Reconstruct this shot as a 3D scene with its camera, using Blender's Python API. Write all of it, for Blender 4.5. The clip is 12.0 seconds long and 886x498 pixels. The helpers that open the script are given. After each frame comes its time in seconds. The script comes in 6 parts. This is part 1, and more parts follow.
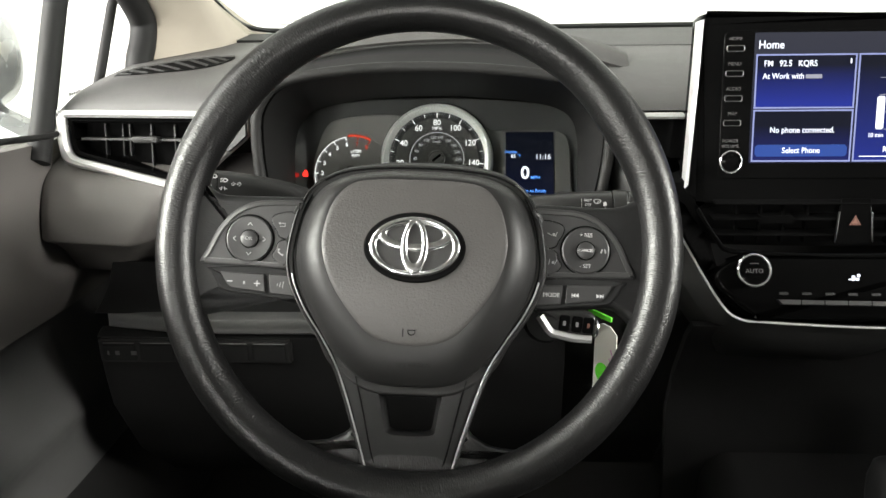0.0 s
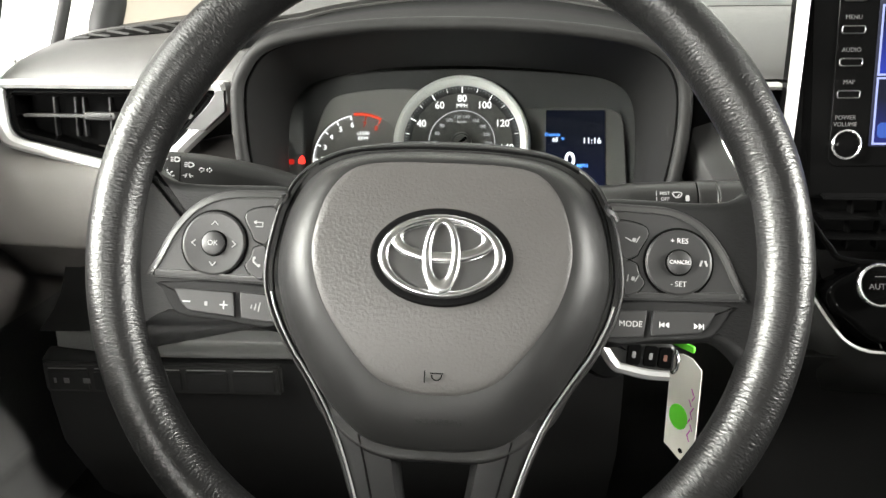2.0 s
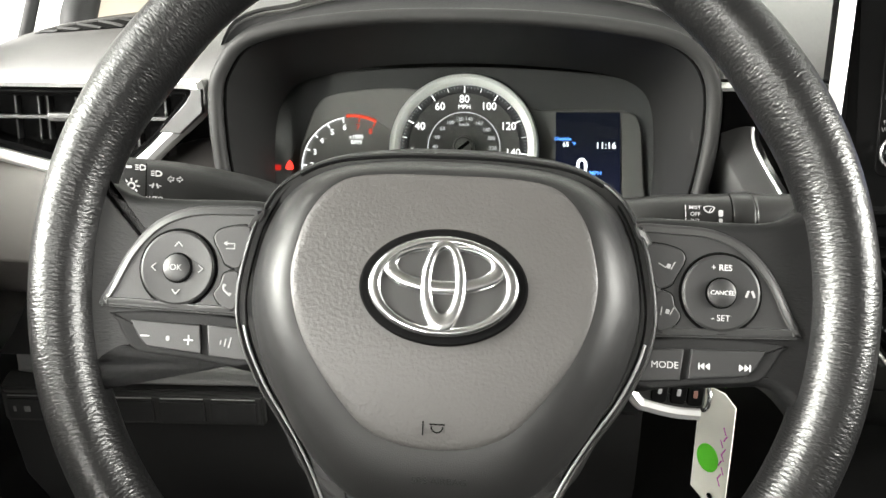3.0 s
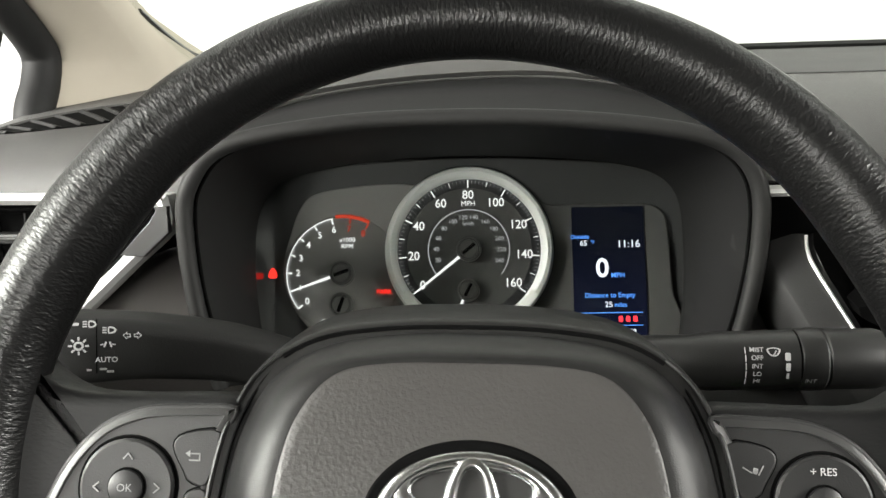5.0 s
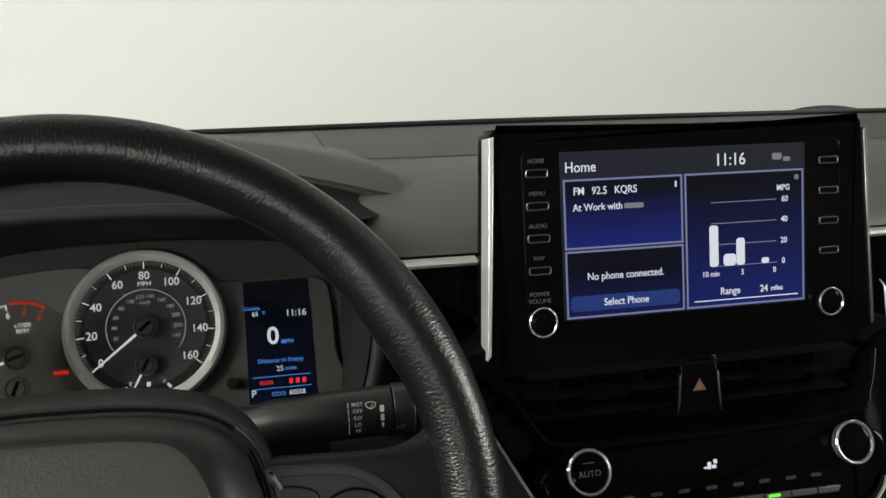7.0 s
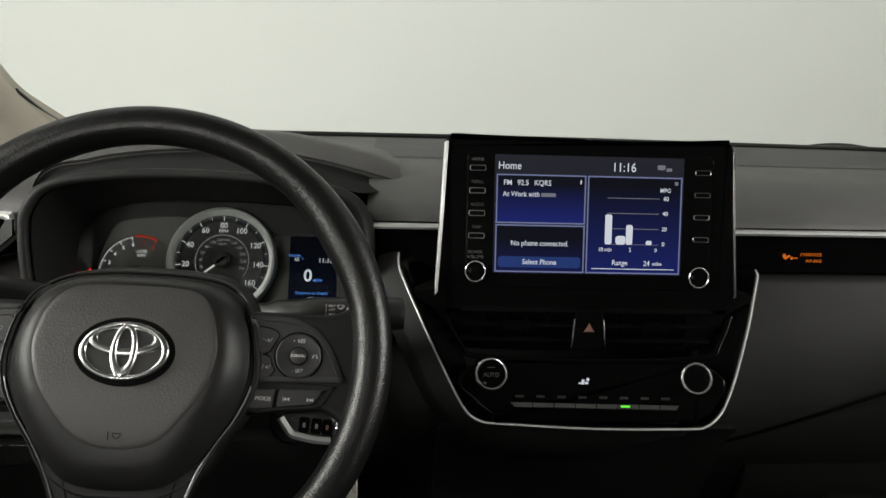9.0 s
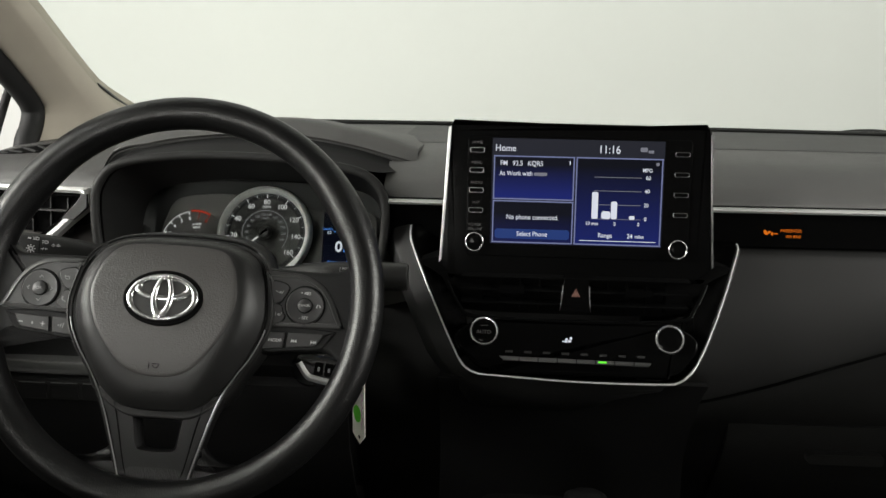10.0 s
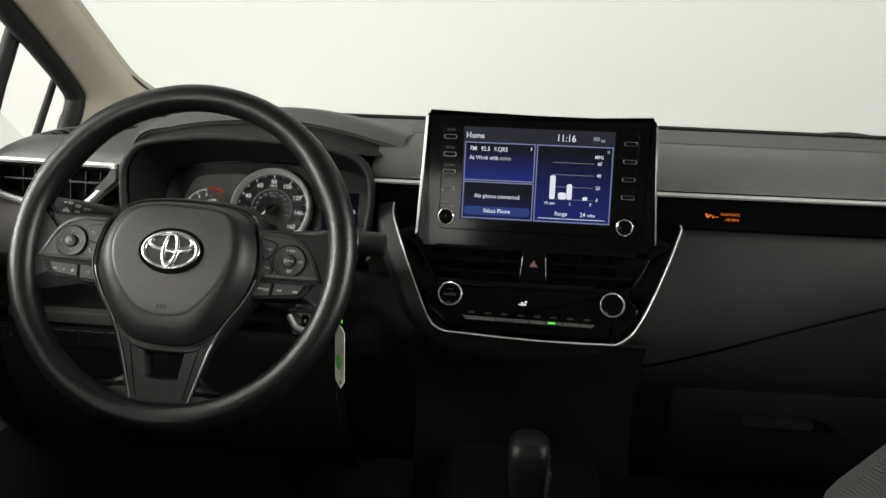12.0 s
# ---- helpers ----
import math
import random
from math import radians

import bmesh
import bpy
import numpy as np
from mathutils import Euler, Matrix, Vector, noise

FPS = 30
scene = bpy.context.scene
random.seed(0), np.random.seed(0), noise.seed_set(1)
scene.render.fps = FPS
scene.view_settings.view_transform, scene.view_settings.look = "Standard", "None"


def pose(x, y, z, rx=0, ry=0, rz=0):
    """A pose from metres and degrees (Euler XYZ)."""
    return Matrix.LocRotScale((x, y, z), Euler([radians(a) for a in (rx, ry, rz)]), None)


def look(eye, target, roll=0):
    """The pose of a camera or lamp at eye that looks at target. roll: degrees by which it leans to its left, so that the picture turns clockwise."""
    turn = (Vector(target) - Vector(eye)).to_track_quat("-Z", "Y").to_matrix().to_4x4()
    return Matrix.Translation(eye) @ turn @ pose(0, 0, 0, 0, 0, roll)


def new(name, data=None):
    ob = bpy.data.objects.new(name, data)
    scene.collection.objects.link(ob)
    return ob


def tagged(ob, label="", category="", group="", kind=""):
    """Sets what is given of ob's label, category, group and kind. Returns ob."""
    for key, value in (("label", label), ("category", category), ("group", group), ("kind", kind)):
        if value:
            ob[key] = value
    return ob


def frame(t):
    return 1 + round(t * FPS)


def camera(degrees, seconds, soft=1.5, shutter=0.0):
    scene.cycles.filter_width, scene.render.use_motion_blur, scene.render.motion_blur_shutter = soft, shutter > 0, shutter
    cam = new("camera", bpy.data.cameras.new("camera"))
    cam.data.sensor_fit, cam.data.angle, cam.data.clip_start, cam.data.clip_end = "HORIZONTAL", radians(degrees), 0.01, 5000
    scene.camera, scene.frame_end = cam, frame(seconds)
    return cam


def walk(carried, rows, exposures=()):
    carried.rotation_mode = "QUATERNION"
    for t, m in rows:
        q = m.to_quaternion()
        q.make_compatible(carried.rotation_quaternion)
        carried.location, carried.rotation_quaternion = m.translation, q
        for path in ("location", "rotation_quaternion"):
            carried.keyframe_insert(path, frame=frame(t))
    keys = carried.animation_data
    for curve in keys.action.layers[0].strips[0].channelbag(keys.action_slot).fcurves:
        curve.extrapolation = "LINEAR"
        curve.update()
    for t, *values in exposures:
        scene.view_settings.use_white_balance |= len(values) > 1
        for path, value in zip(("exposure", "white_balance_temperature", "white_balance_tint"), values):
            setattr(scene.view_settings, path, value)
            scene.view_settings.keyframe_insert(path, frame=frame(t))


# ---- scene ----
cam = camera(55.87, 12.0)
PATH = [
    (0, (0.0467, 0.0115, 1.0833), (-0.0571, 1.8952, 0.4192), -0.94),
    (0.5, (0.0396, 0.0529, 1.0733), (-0.0718, 1.9360, 0.4089), -0.92),
    (1, (0.0353, 0.0935, 1.0645), (-0.0822, 1.9776, 0.4037), -1.03),
    (1.5, (0.0300, 0.1272, 1.0533), (-0.0967, 2.0076, 0.3837), -0.96),
    (2, (0.0254, 0.1617, 1.0379), (-0.1033, 2.0402, 0.3637), -0.90),
    (2.5, (0.0244, 0.1915, 1.0270), (-0.1012, 2.0698, 0.3517), -0.61),
    (4.5, (0.0020, 0.2993, 1.0470), (-0.1009, 2.1837, 0.3848), -1.48),
    (5, (0.0049, 0.3102, 1.0576), (-0.0924, 2.2158, 0.4583), -1.98),
    (5.5, (0.0145, 0.3113, 1.0729), (-0.0708, 2.2371, 0.5398), -2.33),
    (6, (0.0320, 0.2989, 1.0778), (0.0323, 2.2275, 0.5483), -2.40),
    (6.5, (0.0510, 0.2727, 1.0848), (0.2732, 2.1966, 0.5853), -1.16),
    (7, (0.0836, 0.2418, 1.0915), (0.5043, 2.1324, 0.5929), -0.62),
    (9, (0.1819, -0.0170, 1.1040), (0.2936, 1.9283, 0.6532), 1.82),
    (9.5, (0.2192, -0.0810, 1.1117), (0.2114, 1.8644, 0.6473), 1.27),
    (10, (0.2644, -0.1223, 1.1112), (0.1667, 1.8174, 0.6339), 1.01),
    (10.5, (0.3041, -0.1558, 1.1132), (0.1618, 1.7818, 0.6385), 0.72),
    (11, (0.3210, -0.1945, 1.1123), (0.1649, 1.7439, 0.6453), 0.92),
    (11.5, (0.3384, -0.2246, 1.1091), (0.1634, 1.7130, 0.6454), 1.51),
    (12, (0.3478, -0.2456, 1.1052), (0.1551, 1.6900, 0.6402), 1.89),
]
EXPOSURES = [(0.0, 1.4), (1.5, 1.68), (2.5, 2.2), (4.5, 1.5), (5.0, 1.15), (5.5, 0.45), (6.5, 0.12), (9.0, -0.1), (9.5, 0.12), (10.5, 0.12), (11.5, -0.04), (12.0, 0.24)]
walk(cam, [(t, look(eye, target, roll)) for t, eye, target, roll in PATH],
     exposures=EXPOSURES)

# ---- world and light ----
world = bpy.data.worlds.new("booth_air")
scene.world = world
world.use_nodes = True
world.node_tree.nodes["Background"].inputs[0].default_value = (1.0, 0.98, 0.94, 1)
world.node_tree.nodes["Background"].inputs[1].default_value = 0.02


# Unseen area lamps, added and tuned to brighten the cabin from several sides.
def booth_lamp(m, sx, sy, watts):
    lamp = bpy.data.lights.new("booth_lamp", "AREA")
    lamp.shape, lamp.size, lamp.size_y, lamp.energy = "RECTANGLE", sx, sy, watts
    lamp.color = (1.0, 0.985, 0.93)
    ob = new("booth_lamp", lamp)
    ob.matrix_world = m
    return ob


booth_lamp(pose(-0.3, 2.6, 3.34), 5.0, 0.9, 20)
booth_lamp(pose(-2.4, 0.4, 3.34), 0.9, 4.5, 86)
booth_lamp(pose(3.1, 0.4, 3.34), 0.9, 4.5, 28)
booth_lamp(pose(-1.3, -4.9, 1.72, 90, 0, 0), 2.4, 0.8, 190)
booth_lamp(pose(-4.1, -1.0, 2.4, 80, 0, -90), 2.6, 1.0, 350)
booth_lamp(pose(4.9, -0.6, 2.3, 80, 0, 90), 2.4, 1.0, 250)


# ---- materials ----
def mat(name, color, rough=0.5, metal=0.0, grain=0.0, scale=900.0, vary=0.12, coat=0.0, kind="noise", emit=None, power=0.0, spec=0.5, stain=0.0):
    m = bpy.data.materials.new(name)
    m.use_nodes = True
    nt = m.node_tree
    b = nt.nodes["Principled BSDF"]
    b.inputs["Roughness"].default_value = rough
    b.inputs["Metallic"].default_value = metal
    b.inputs["Coat Weight"].default_value = coat
    b.inputs["Coat Roughness"].default_value = 0.06
    b.inputs["Specular IOR Level"].default_value = spec
    co = nt.nodes.new("ShaderNodeTexCoord")
    n1 = nt.nodes.new("ShaderNodeTexNoise")
    n1.inputs["Scale"].default_value = 14.0
    n1.inputs["Detail"].default_value = 5.0
    nt.links.new(co.outputs["Object"], n1.inputs["Vector"])
    n2 = nt.nodes.new("ShaderNodeTexNoise")
    n2.inputs["Scale"].default_value = scale
    n2.inputs["Detail"].default_value = 3.0
    nt.links.new(co.outputs["Object"], n2.inputs["Vector"])
    ramp = nt.nodes.new("ShaderNodeMix")
    ramp.data_type = "RGBA"
    c = Vector(color)
    ramp.inputs[6].default_value = (*(c * (1 - vary)), 1)
    ramp.inputs[7].default_value = (*(c * (1 + vary)), 1)
    nt.links.new(n1.outputs["Fac"], ramp.inputs[0])
    nt.links.new(ramp.outputs[2], b.inputs["Base Color"])
    rr = nt.nodes.new("ShaderNodeMapRange")
    rr.inputs[3].default_value, rr.inputs[4].default_value = max(rough - 0.06 - stain, 0.02), min(rough + 0.06 + stain, 1)
    nt.links.new(n1.outputs["Fac"], rr.inputs[0])
    nt.links.new(rr.outputs[0], b.inputs["Roughness"])
    if grain:
        tex = n2.outputs["Fac"]
        if kind == "hide":
            v = nt.nodes.new("ShaderNodeTexVoronoi")
            v.feature = "DISTANCE_TO_EDGE"
            v.inputs["Scale"].default_value = scale
            warp = nt.nodes.new("ShaderNodeMix")
            warp.data_type = "RGBA"
            warp.inputs[0].default_value = 0.0007
            nt.links.new(co.outputs["Object"], warp.inputs[6])
            n2.inputs["Scale"].default_value = scale * 0.6
            nt.links.new(n2.outputs["Color"], warp.inputs[7])
            nt.links.new(warp.outputs[2], v.inputs["Vector"])
            sm = nt.nodes.new("ShaderNodeMapRange")
            sm.interpolation_type = "SMOOTHSTEP"
            sm.inputs[2].default_value = 0.42
            nt.links.new(v.outputs["Distance"], sm.inputs[0])
            tex = sm.outputs[0]
        if kind == "wrinkle":
            # short creases that run across a ring of about 0.17 m
            sep, turn = nt.nodes.new("ShaderNodeSeparateXYZ"), nt.nodes.new("ShaderNodeMath")
            flatten, com = nt.nodes.new("ShaderNodeVectorMath"), nt.nodes.new("ShaderNodeCombineXYZ")
            long, run, deep = [nt.nodes.new("ShaderNodeMath") for _ in range(3)]
            nt.links.new(co.outputs["Object"], sep.inputs[0])
            turn.operation = "ARCTAN2"
            nt.links.new(sep.outputs["Y"], turn.inputs[0])
            nt.links.new(sep.outputs["X"], turn.inputs[1])
            flatten.operation = "LENGTH"
            nt.links.new(co.outputs["Object"], flatten.inputs[0])
            for node, src, k in ((run, turn.outputs[0], 0.167), (long, flatten.outputs["Value"], 0.42), (deep, sep.outputs["Z"], 0.42)):
                node.operation = "MULTIPLY"
                node.inputs[1].default_value = k
                nt.links.new(src, node.inputs[0])
            for i, node in enumerate((run, long, deep)):
                nt.links.new(node.outputs[0], com.inputs[i])
            nt.links.new(com.outputs[0], n2.inputs["Vector"])
            n2.inputs["Detail"].default_value = 1.5
        if kind == "weave":
            v = nt.nodes.new("ShaderNodeTexWave")
            v.inputs["Scale"].default_value = scale
            v.inputs["Distortion"].default_value = 1.5
            nt.links.new(co.outputs["Object"], v.inputs["Vector"])
            tex = v.outputs["Fac"]
        bump = nt.nodes.new("ShaderNodeBump")
        bump.inputs["Strength"].default_value = min(grain, 1.0)
        bump.inputs["Distance"].default_value = 0.0004 * max(grain, 1.0)
        nt.links.new(tex, bump.inputs["Height"])
        nt.links.new(bump.outputs[0], b.inputs["Normal"])
    if emit:
        b.inputs["Emission Color"].default_value = (*emit, 1)
        b.inputs["Emission Strength"].default_value = power
    return m


def glow(name, color, power):
    return mat(name, (0.004, 0.004, 0.004), 0.35, vary=0.0, emit=color, power=power, spec=0.03)


LEATHER = mat("black_rim_leather", (0.0045, 0.0045, 0.0045), 0.34, grain=0.85, scale=900, kind="wrinkle", spec=0.38)
# Airbag cover: light on the middle is put into this paler base colour.
PAD = mat("lit_grained_pad", (0.037, 0.0355, 0.0338), 0.42, grain=0.9, scale=640, spec=0.45)
SPOKEPLASTIC = mat("matt_black_spoke_plastic", (0.006, 0.006, 0.006), 0.45, grain=0.25, scale=1500, spec=0.26)
SPOKEHIDE = mat("black_spoke_leather", (0.005, 0.005, 0.005), 0.5, grain=0.4, scale=900, kind="wrinkle", spec=0.25)
EDGEGREY = mat("satin_grey_plastic_edge", (0.028, 0.028, 0.0275), 0.30, grain=0.15, scale=1800)
# The cover's sloping shoulders carry their shade in this darker base colour.
PADEDGE = mat("shaded_fine_grained_cover", (0.008, 0.0079, 0.0077), 0.42, grain=0.18, scale=1500, kind="hide", spec=0.34)
PADSMOOTH = mat("black_satin_plastic", (0.0095, 0.0095, 0.009), 0.40, grain=0.25, scale=1500)
BUTTON = mat("dark_grey_button_plastic", (0.012, 0.012, 0.012), 0.45, grain=0.2, scale=1800)
GROOVE = mat("black_gap", (0.002, 0.002, 0.002), 0.8, spec=0.04)
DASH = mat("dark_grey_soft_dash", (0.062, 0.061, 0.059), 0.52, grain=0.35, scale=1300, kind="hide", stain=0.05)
# Warm grey, raised to stand in for light on the bolster and door top.
BOLSTER = mat("warm_grey_soft_bolster", (0.12, 0.112, 0.105), 0.5, grain=0.35, scale=1300, kind="hide", stain=0.05)
DASHTOP = mat("dark_grey_windscreen_shelf", (0.034, 0.034, 0.033), 0.6, grain=0.35, scale=1200)
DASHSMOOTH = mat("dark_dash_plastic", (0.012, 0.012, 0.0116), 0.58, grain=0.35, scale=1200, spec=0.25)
PANELGREY = mat("pale_grey_grained_panel", (0.17, 0.168, 0.162), 0.55, grain=0.9, scale=760, kind="hide")
# Dark grain lifted in tone to stand in for haze and missing light.
DASHDARK = mat("brightened_dark_grain", (0.07, 0.07, 0.068), 0.5, grain=0.6, scale=900, kind="hide")
HOODPLASTIC = mat("shaded_hood_plastic", (0.008, 0.008, 0.0078), 0.65, grain=0.3, scale=1200, spec=0.2)
PIANO = mat("gloss_black_plastic", (0.0025, 0.0025, 0.0025), 0.09, vary=0.0, stain=0.02, spec=0.035)
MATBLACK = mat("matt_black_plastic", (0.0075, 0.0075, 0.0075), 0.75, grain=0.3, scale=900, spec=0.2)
GLOSSGREY = mat("gloss_dark_grey_trim", (0.02, 0.02, 0.02), 0.2, coat=0.4)
CHROME = mat("bright_chrome", (0.55, 0.55, 0.55), 0.24, metal=1.0, vary=0.02)
LINE = mat("dull_silver_line", (0.36, 0.36, 0.36), 0.35, metal=0.8, vary=0.05)
RINGSILVER = mat("polished_ring_silver", (0.50, 0.50, 0.50), 0.24, metal=0.85, vary=0.02)
SATIN = mat("satin_silver_trim", (0.70, 0.70, 0.69), 0.42, metal=0.75, vary=0.03)
DIM = mat("dark_silver_trim", (0.20, 0.20, 0.20), 0.32, metal=1.0, vary=0.05)
BEIGE = mat("beige_pillar_fabric", (0.38, 0.345, 0.285), 0.85, grain=0.4, scale=1500)
RUBBER = mat("black_window_rubber", (0.010, 0.010, 0.010), 0.65, grain=0.2, spec=0.3)
DIAL = mat("charcoal_dial_face", (0.18, 0.174, 0.168), 0.5, grain=0.15, scale=2500)
DIALDARK = mat("black_dial_face", (0.036, 0.036, 0.0365), 0.5, grain=0.1, scale=2500)
DIALFACE = mat("dark_speedometer_face", (0.062, 0.0605, 0.059), 0.5, grain=0.1, scale=2500)
DIALRING = mat("black_tick_ring", (0.010, 0.010, 0.012), 0.45)
CAPGREY = mat("dark_grey_needle_cap", (0.10, 0.098, 0.095), 0.32, vary=0.05)
BEZEL = mat("bright_satin_bezel", (0.95, 0.95, 0.94), 0.34, metal=0.1, vary=0.03)
PAINTWHITE = mat("white_printed_mark", (0.40, 0.40, 0.40), 0.6, vary=0.02)
PAINTGREY = mat("grey_printed_mark", (0.20, 0.20, 0.20), 0.6, vary=0.02)
SEATCLOTH = mat("grey_seat_cloth", (0.018, 0.0215, 0.0205), 0.9, grain=1.0, scale=420, kind="weave")
CARPET = mat("black_carpet", (0.012, 0.012, 0.012), 0.95, grain=1.0, scale=600)
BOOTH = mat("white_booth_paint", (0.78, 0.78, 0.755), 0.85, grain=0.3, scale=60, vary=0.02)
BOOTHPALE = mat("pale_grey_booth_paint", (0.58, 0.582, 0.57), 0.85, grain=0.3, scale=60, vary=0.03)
BOOTHGREY = mat("unseen_wall_grey", (0.20, 0.20, 0.20), 0.9, grain=0.3, scale=60, vary=0.05)
CONCRETE = mat("grey_booth_floor", (0.42, 0.42, 0.41), 0.6, grain=0.4, scale=50)
CARPAINT = mat("silver_car_paint", (0.45, 0.46, 0.47), 0.25, metal=0.6, coat=0.8)
HEADLINE = mat("pale_headliner_cloth", (0.30, 0.29, 0.27), 0.95, grain=0.4, scale=900)
CARD = mat("white_tag_card", (0.72, 0.71, 0.64), 0.6, vary=0.04)
GREENPAPER = mat("bright_green_sticker", (0.12, 0.66, 0.03), 0.6, vary=0.03)
PINKINK = mat("magenta_pen_ink", (0.55, 0.08, 0.45), 0.6)
PAINTDIM = mat("dim_grey_print", (0.06, 0.06, 0.06), 0.6, vary=0.02)
FRIT = mat("black_glass_border", (0.01, 0.01, 0.01), 0.4)
LIT = glow("dial_white_light", (1.0, 1.0, 1.0), 0.55)
LITDIM = glow("dial_grey_light", (0.85, 0.85, 0.88), 0.27)
LITRED = glow("dial_red_light", (1.0, 0.10, 0.05), 0.26)
LAMPRED = glow("warning_red_light", (1.0, 0.03, 0.02), 0.95)
LAMPREDDIM = glow("warning_dim_red_light", (1.0, 0.03, 0.02), 0.16)
SCRWHITE = glow("screen_white", (0.86, 0.90, 1.0), 0.72)
SCRBLUE = glow("screen_blue_text", (0.10, 0.32, 1.0), 0.8)
SCRRED = glow("screen_red", (1.0, 0.05, 0.07), 0.7)
SCRLINE = glow("screen_lilac_line", (0.30, 0.34, 0.62), 0.5)
SCRGREY = glow("screen_grey_line", (0.55, 0.56, 0.66), 0.3)
AMBER = glow("amber_light", (1.0, 0.22, 0.01), 0.6)
GREENLED = glow("green_led", (0.15, 1.0, 0.05), 1.1)
PINK = mat("pale_red_triangle", (0.16, 0.075, 0.055), 0.5)


def gradient(name, low, high, v0, v1, power=1.0):
    """A lit screen whose colour runs from low to high between two heights."""
    m = glow(name, (0, 0, 0), power)
    nt = m.node_tree
    co, sep = nt.nodes.new("ShaderNodeTexCoord"), nt.nodes.new("ShaderNodeSeparateXYZ")
    nt.links.new(co.outputs["Object"], sep.inputs[0])
    mr, mix = nt.nodes.new("ShaderNodeMapRange"), nt.nodes.new("ShaderNodeMix")
    mr.inputs[1].default_value, mr.inputs[2].default_value = v0, v1
    nt.links.new(sep.outputs["Y"], mr.inputs[0])
    mix.data_type = "RGBA"
    mix.inputs[6].default_value, mix.inputs[7].default_value = (*low, 1), (*high, 1)
    nt.links.new(mr.outputs[0], mix.inputs[0])
    nt.links.new(mix.outputs[2], nt.nodes["Principled BSDF"].inputs["Emission Color"])
    return m


def thin_glass(name, tint=1.0):
    m = bpy.data.materials.new(name)
    m.use_nodes = True
    nt = m.node_tree
    nt.nodes.remove(nt.nodes["Principled BSDF"])
    tr, gl, mix = [nt.nodes.new("ShaderNode" + k) for k in ("BsdfTransparent", "BsdfGlossy", "MixShader")]
    tr.inputs[0].default_value = (tint * 0.98, tint, tint * 0.98, 1)
    gl.inputs["Roughness"].default_value = 0.01
    mix.inputs[0].default_value = 0.012
    nt.links.new(tr.outputs[0], mix.inputs[1])
    nt.links.new(gl.outputs[0], mix.inputs[2])
    nt.links.new(mix.outputs[0], nt.nodes["Material Output"].inputs[0])
    return m


GLASS = thin_glass("window_glass", 0.95)


# ---- building helpers ----
def thing(name, m=None, label="", category="", group="", kind=""):
    ob = new(name)
    ob.empty_display_size = 0.02
    ob.matrix_world = m or Matrix()
    return tagged(ob, label, category, group, kind)


def link_mesh(name, bm, material, angle=35):
    me = bpy.data.meshes.new(name)
    bmesh.ops.recalc_face_normals(bm, faces=bm.faces)
    bm.to_mesh(me)
    bm.free()
    me.shade_smooth()
    me.set_sharp_from_angle(angle=radians(angle))
    me.materials.append(material)
    return me


def part(name, bm, material, parent=None, label="", m=None, angle=35):
    """One mesh object, under a thing or under a part."""
    ob = new(name, link_mesh(name, bm, material, angle))
    if parent:
        ob.parent = parent
    if m:
        ob.matrix_basis = m
    return tagged(ob, label)


def single(name, bm, material, label, category, kind="", group="", m=None, angle=35):
    ob = part(name, bm, material, None, "", m, angle)
    return tagged(ob, label, category, group, kind)


def smooth(pts, n=6, closed=True):
    """A Catmull-Rom curve through control points."""
    p = [Vector(q) for q in pts]
    k, out = len(p), []
    for i in range(k if closed else k - 1):
        a, b, c, d = (p[(i + j) % k] if closed else p[min(max(i + j, 0), k - 1)] for j in (-1, 0, 1, 2))
        for s in range(n):
            t = s / n
            out.append(0.5 * (2 * b + (c - a) * t + (2 * a - 5 * b + 4 * c - d) * t * t + (3 * b - a - 3 * c + d) * t ** 3))
    if not closed:
        out.append(p[-1])
    return out


def mirror(half):
    """A closed outline from its right half, given from top to bottom."""
    left = [(-u, v) for u, v in reversed(half) if abs(u) > 1e-6]
    return list(half) + left


def ellipse(rx, ry, n=48, cx=0.0, cy=0.0, a0=0.0):
    return [(cx + rx * math.cos(a0 + 2 * math.pi * i / n), cy + ry * math.sin(a0 + 2 * math.pi * i / n)) for i in range(n)]


def rrect(w, h, r, cx=0.0, cy=0.0, n=5):
    out = []
    for sx, sy, a in ((1, 1, 0), (-1, 1, 90), (-1, -1, 180), (1, -1, 270)):
        for i in range(n):
            t = radians(a + 90 * i / (n - 1))
            out.append((cx + sx * (w / 2 - r) + r * math.cos(t), cy + sy * (h / 2 - r) + r * math.sin(t)))
    return out


def inset(outline, d):
    n, out = len(outline), []
    area = sum(outline[i - 1][0] * outline[i][1] - outline[i][0] * outline[i - 1][1] for i in range(n))
    s = 1 if area > 0 else -1
    for i in range(n):
        a, b, c = (Vector(outline[j % n][:2]) for j in (i - 1, i, i + 1))
        e, f = (b - a), (c - b)
        e, f = (e.normalized() if e.length > 1e-9 else f.normalized()), (f.normalized() if f.length > 1e-9 else e.normalized())
        k = e + f
        k = k.normalized() if k.length > 1e-6 else f
        nrm = Vector((-k.y, k.x)) * s
        out.append(tuple(b + nrm * d))
    return out


def rings(bm, loops, close=True, cap0=False, cap1=False):
    """Skin between loops of equally many points."""
    vs = [[bm.verts.new(p) for p in loop] for loop in loops]
    n = len(vs[0])
    for a, b in zip(vs, vs[1:]):
        for i in range(n if close else n - 1):
            j = (i + 1) % n
            bm.faces.new((a[i], a[j], b[j], b[i]))
    if cap0:
        bm.faces.new(list(reversed(vs[0])))
    if cap1:
        bm.faces.new(vs[-1])
    return bm


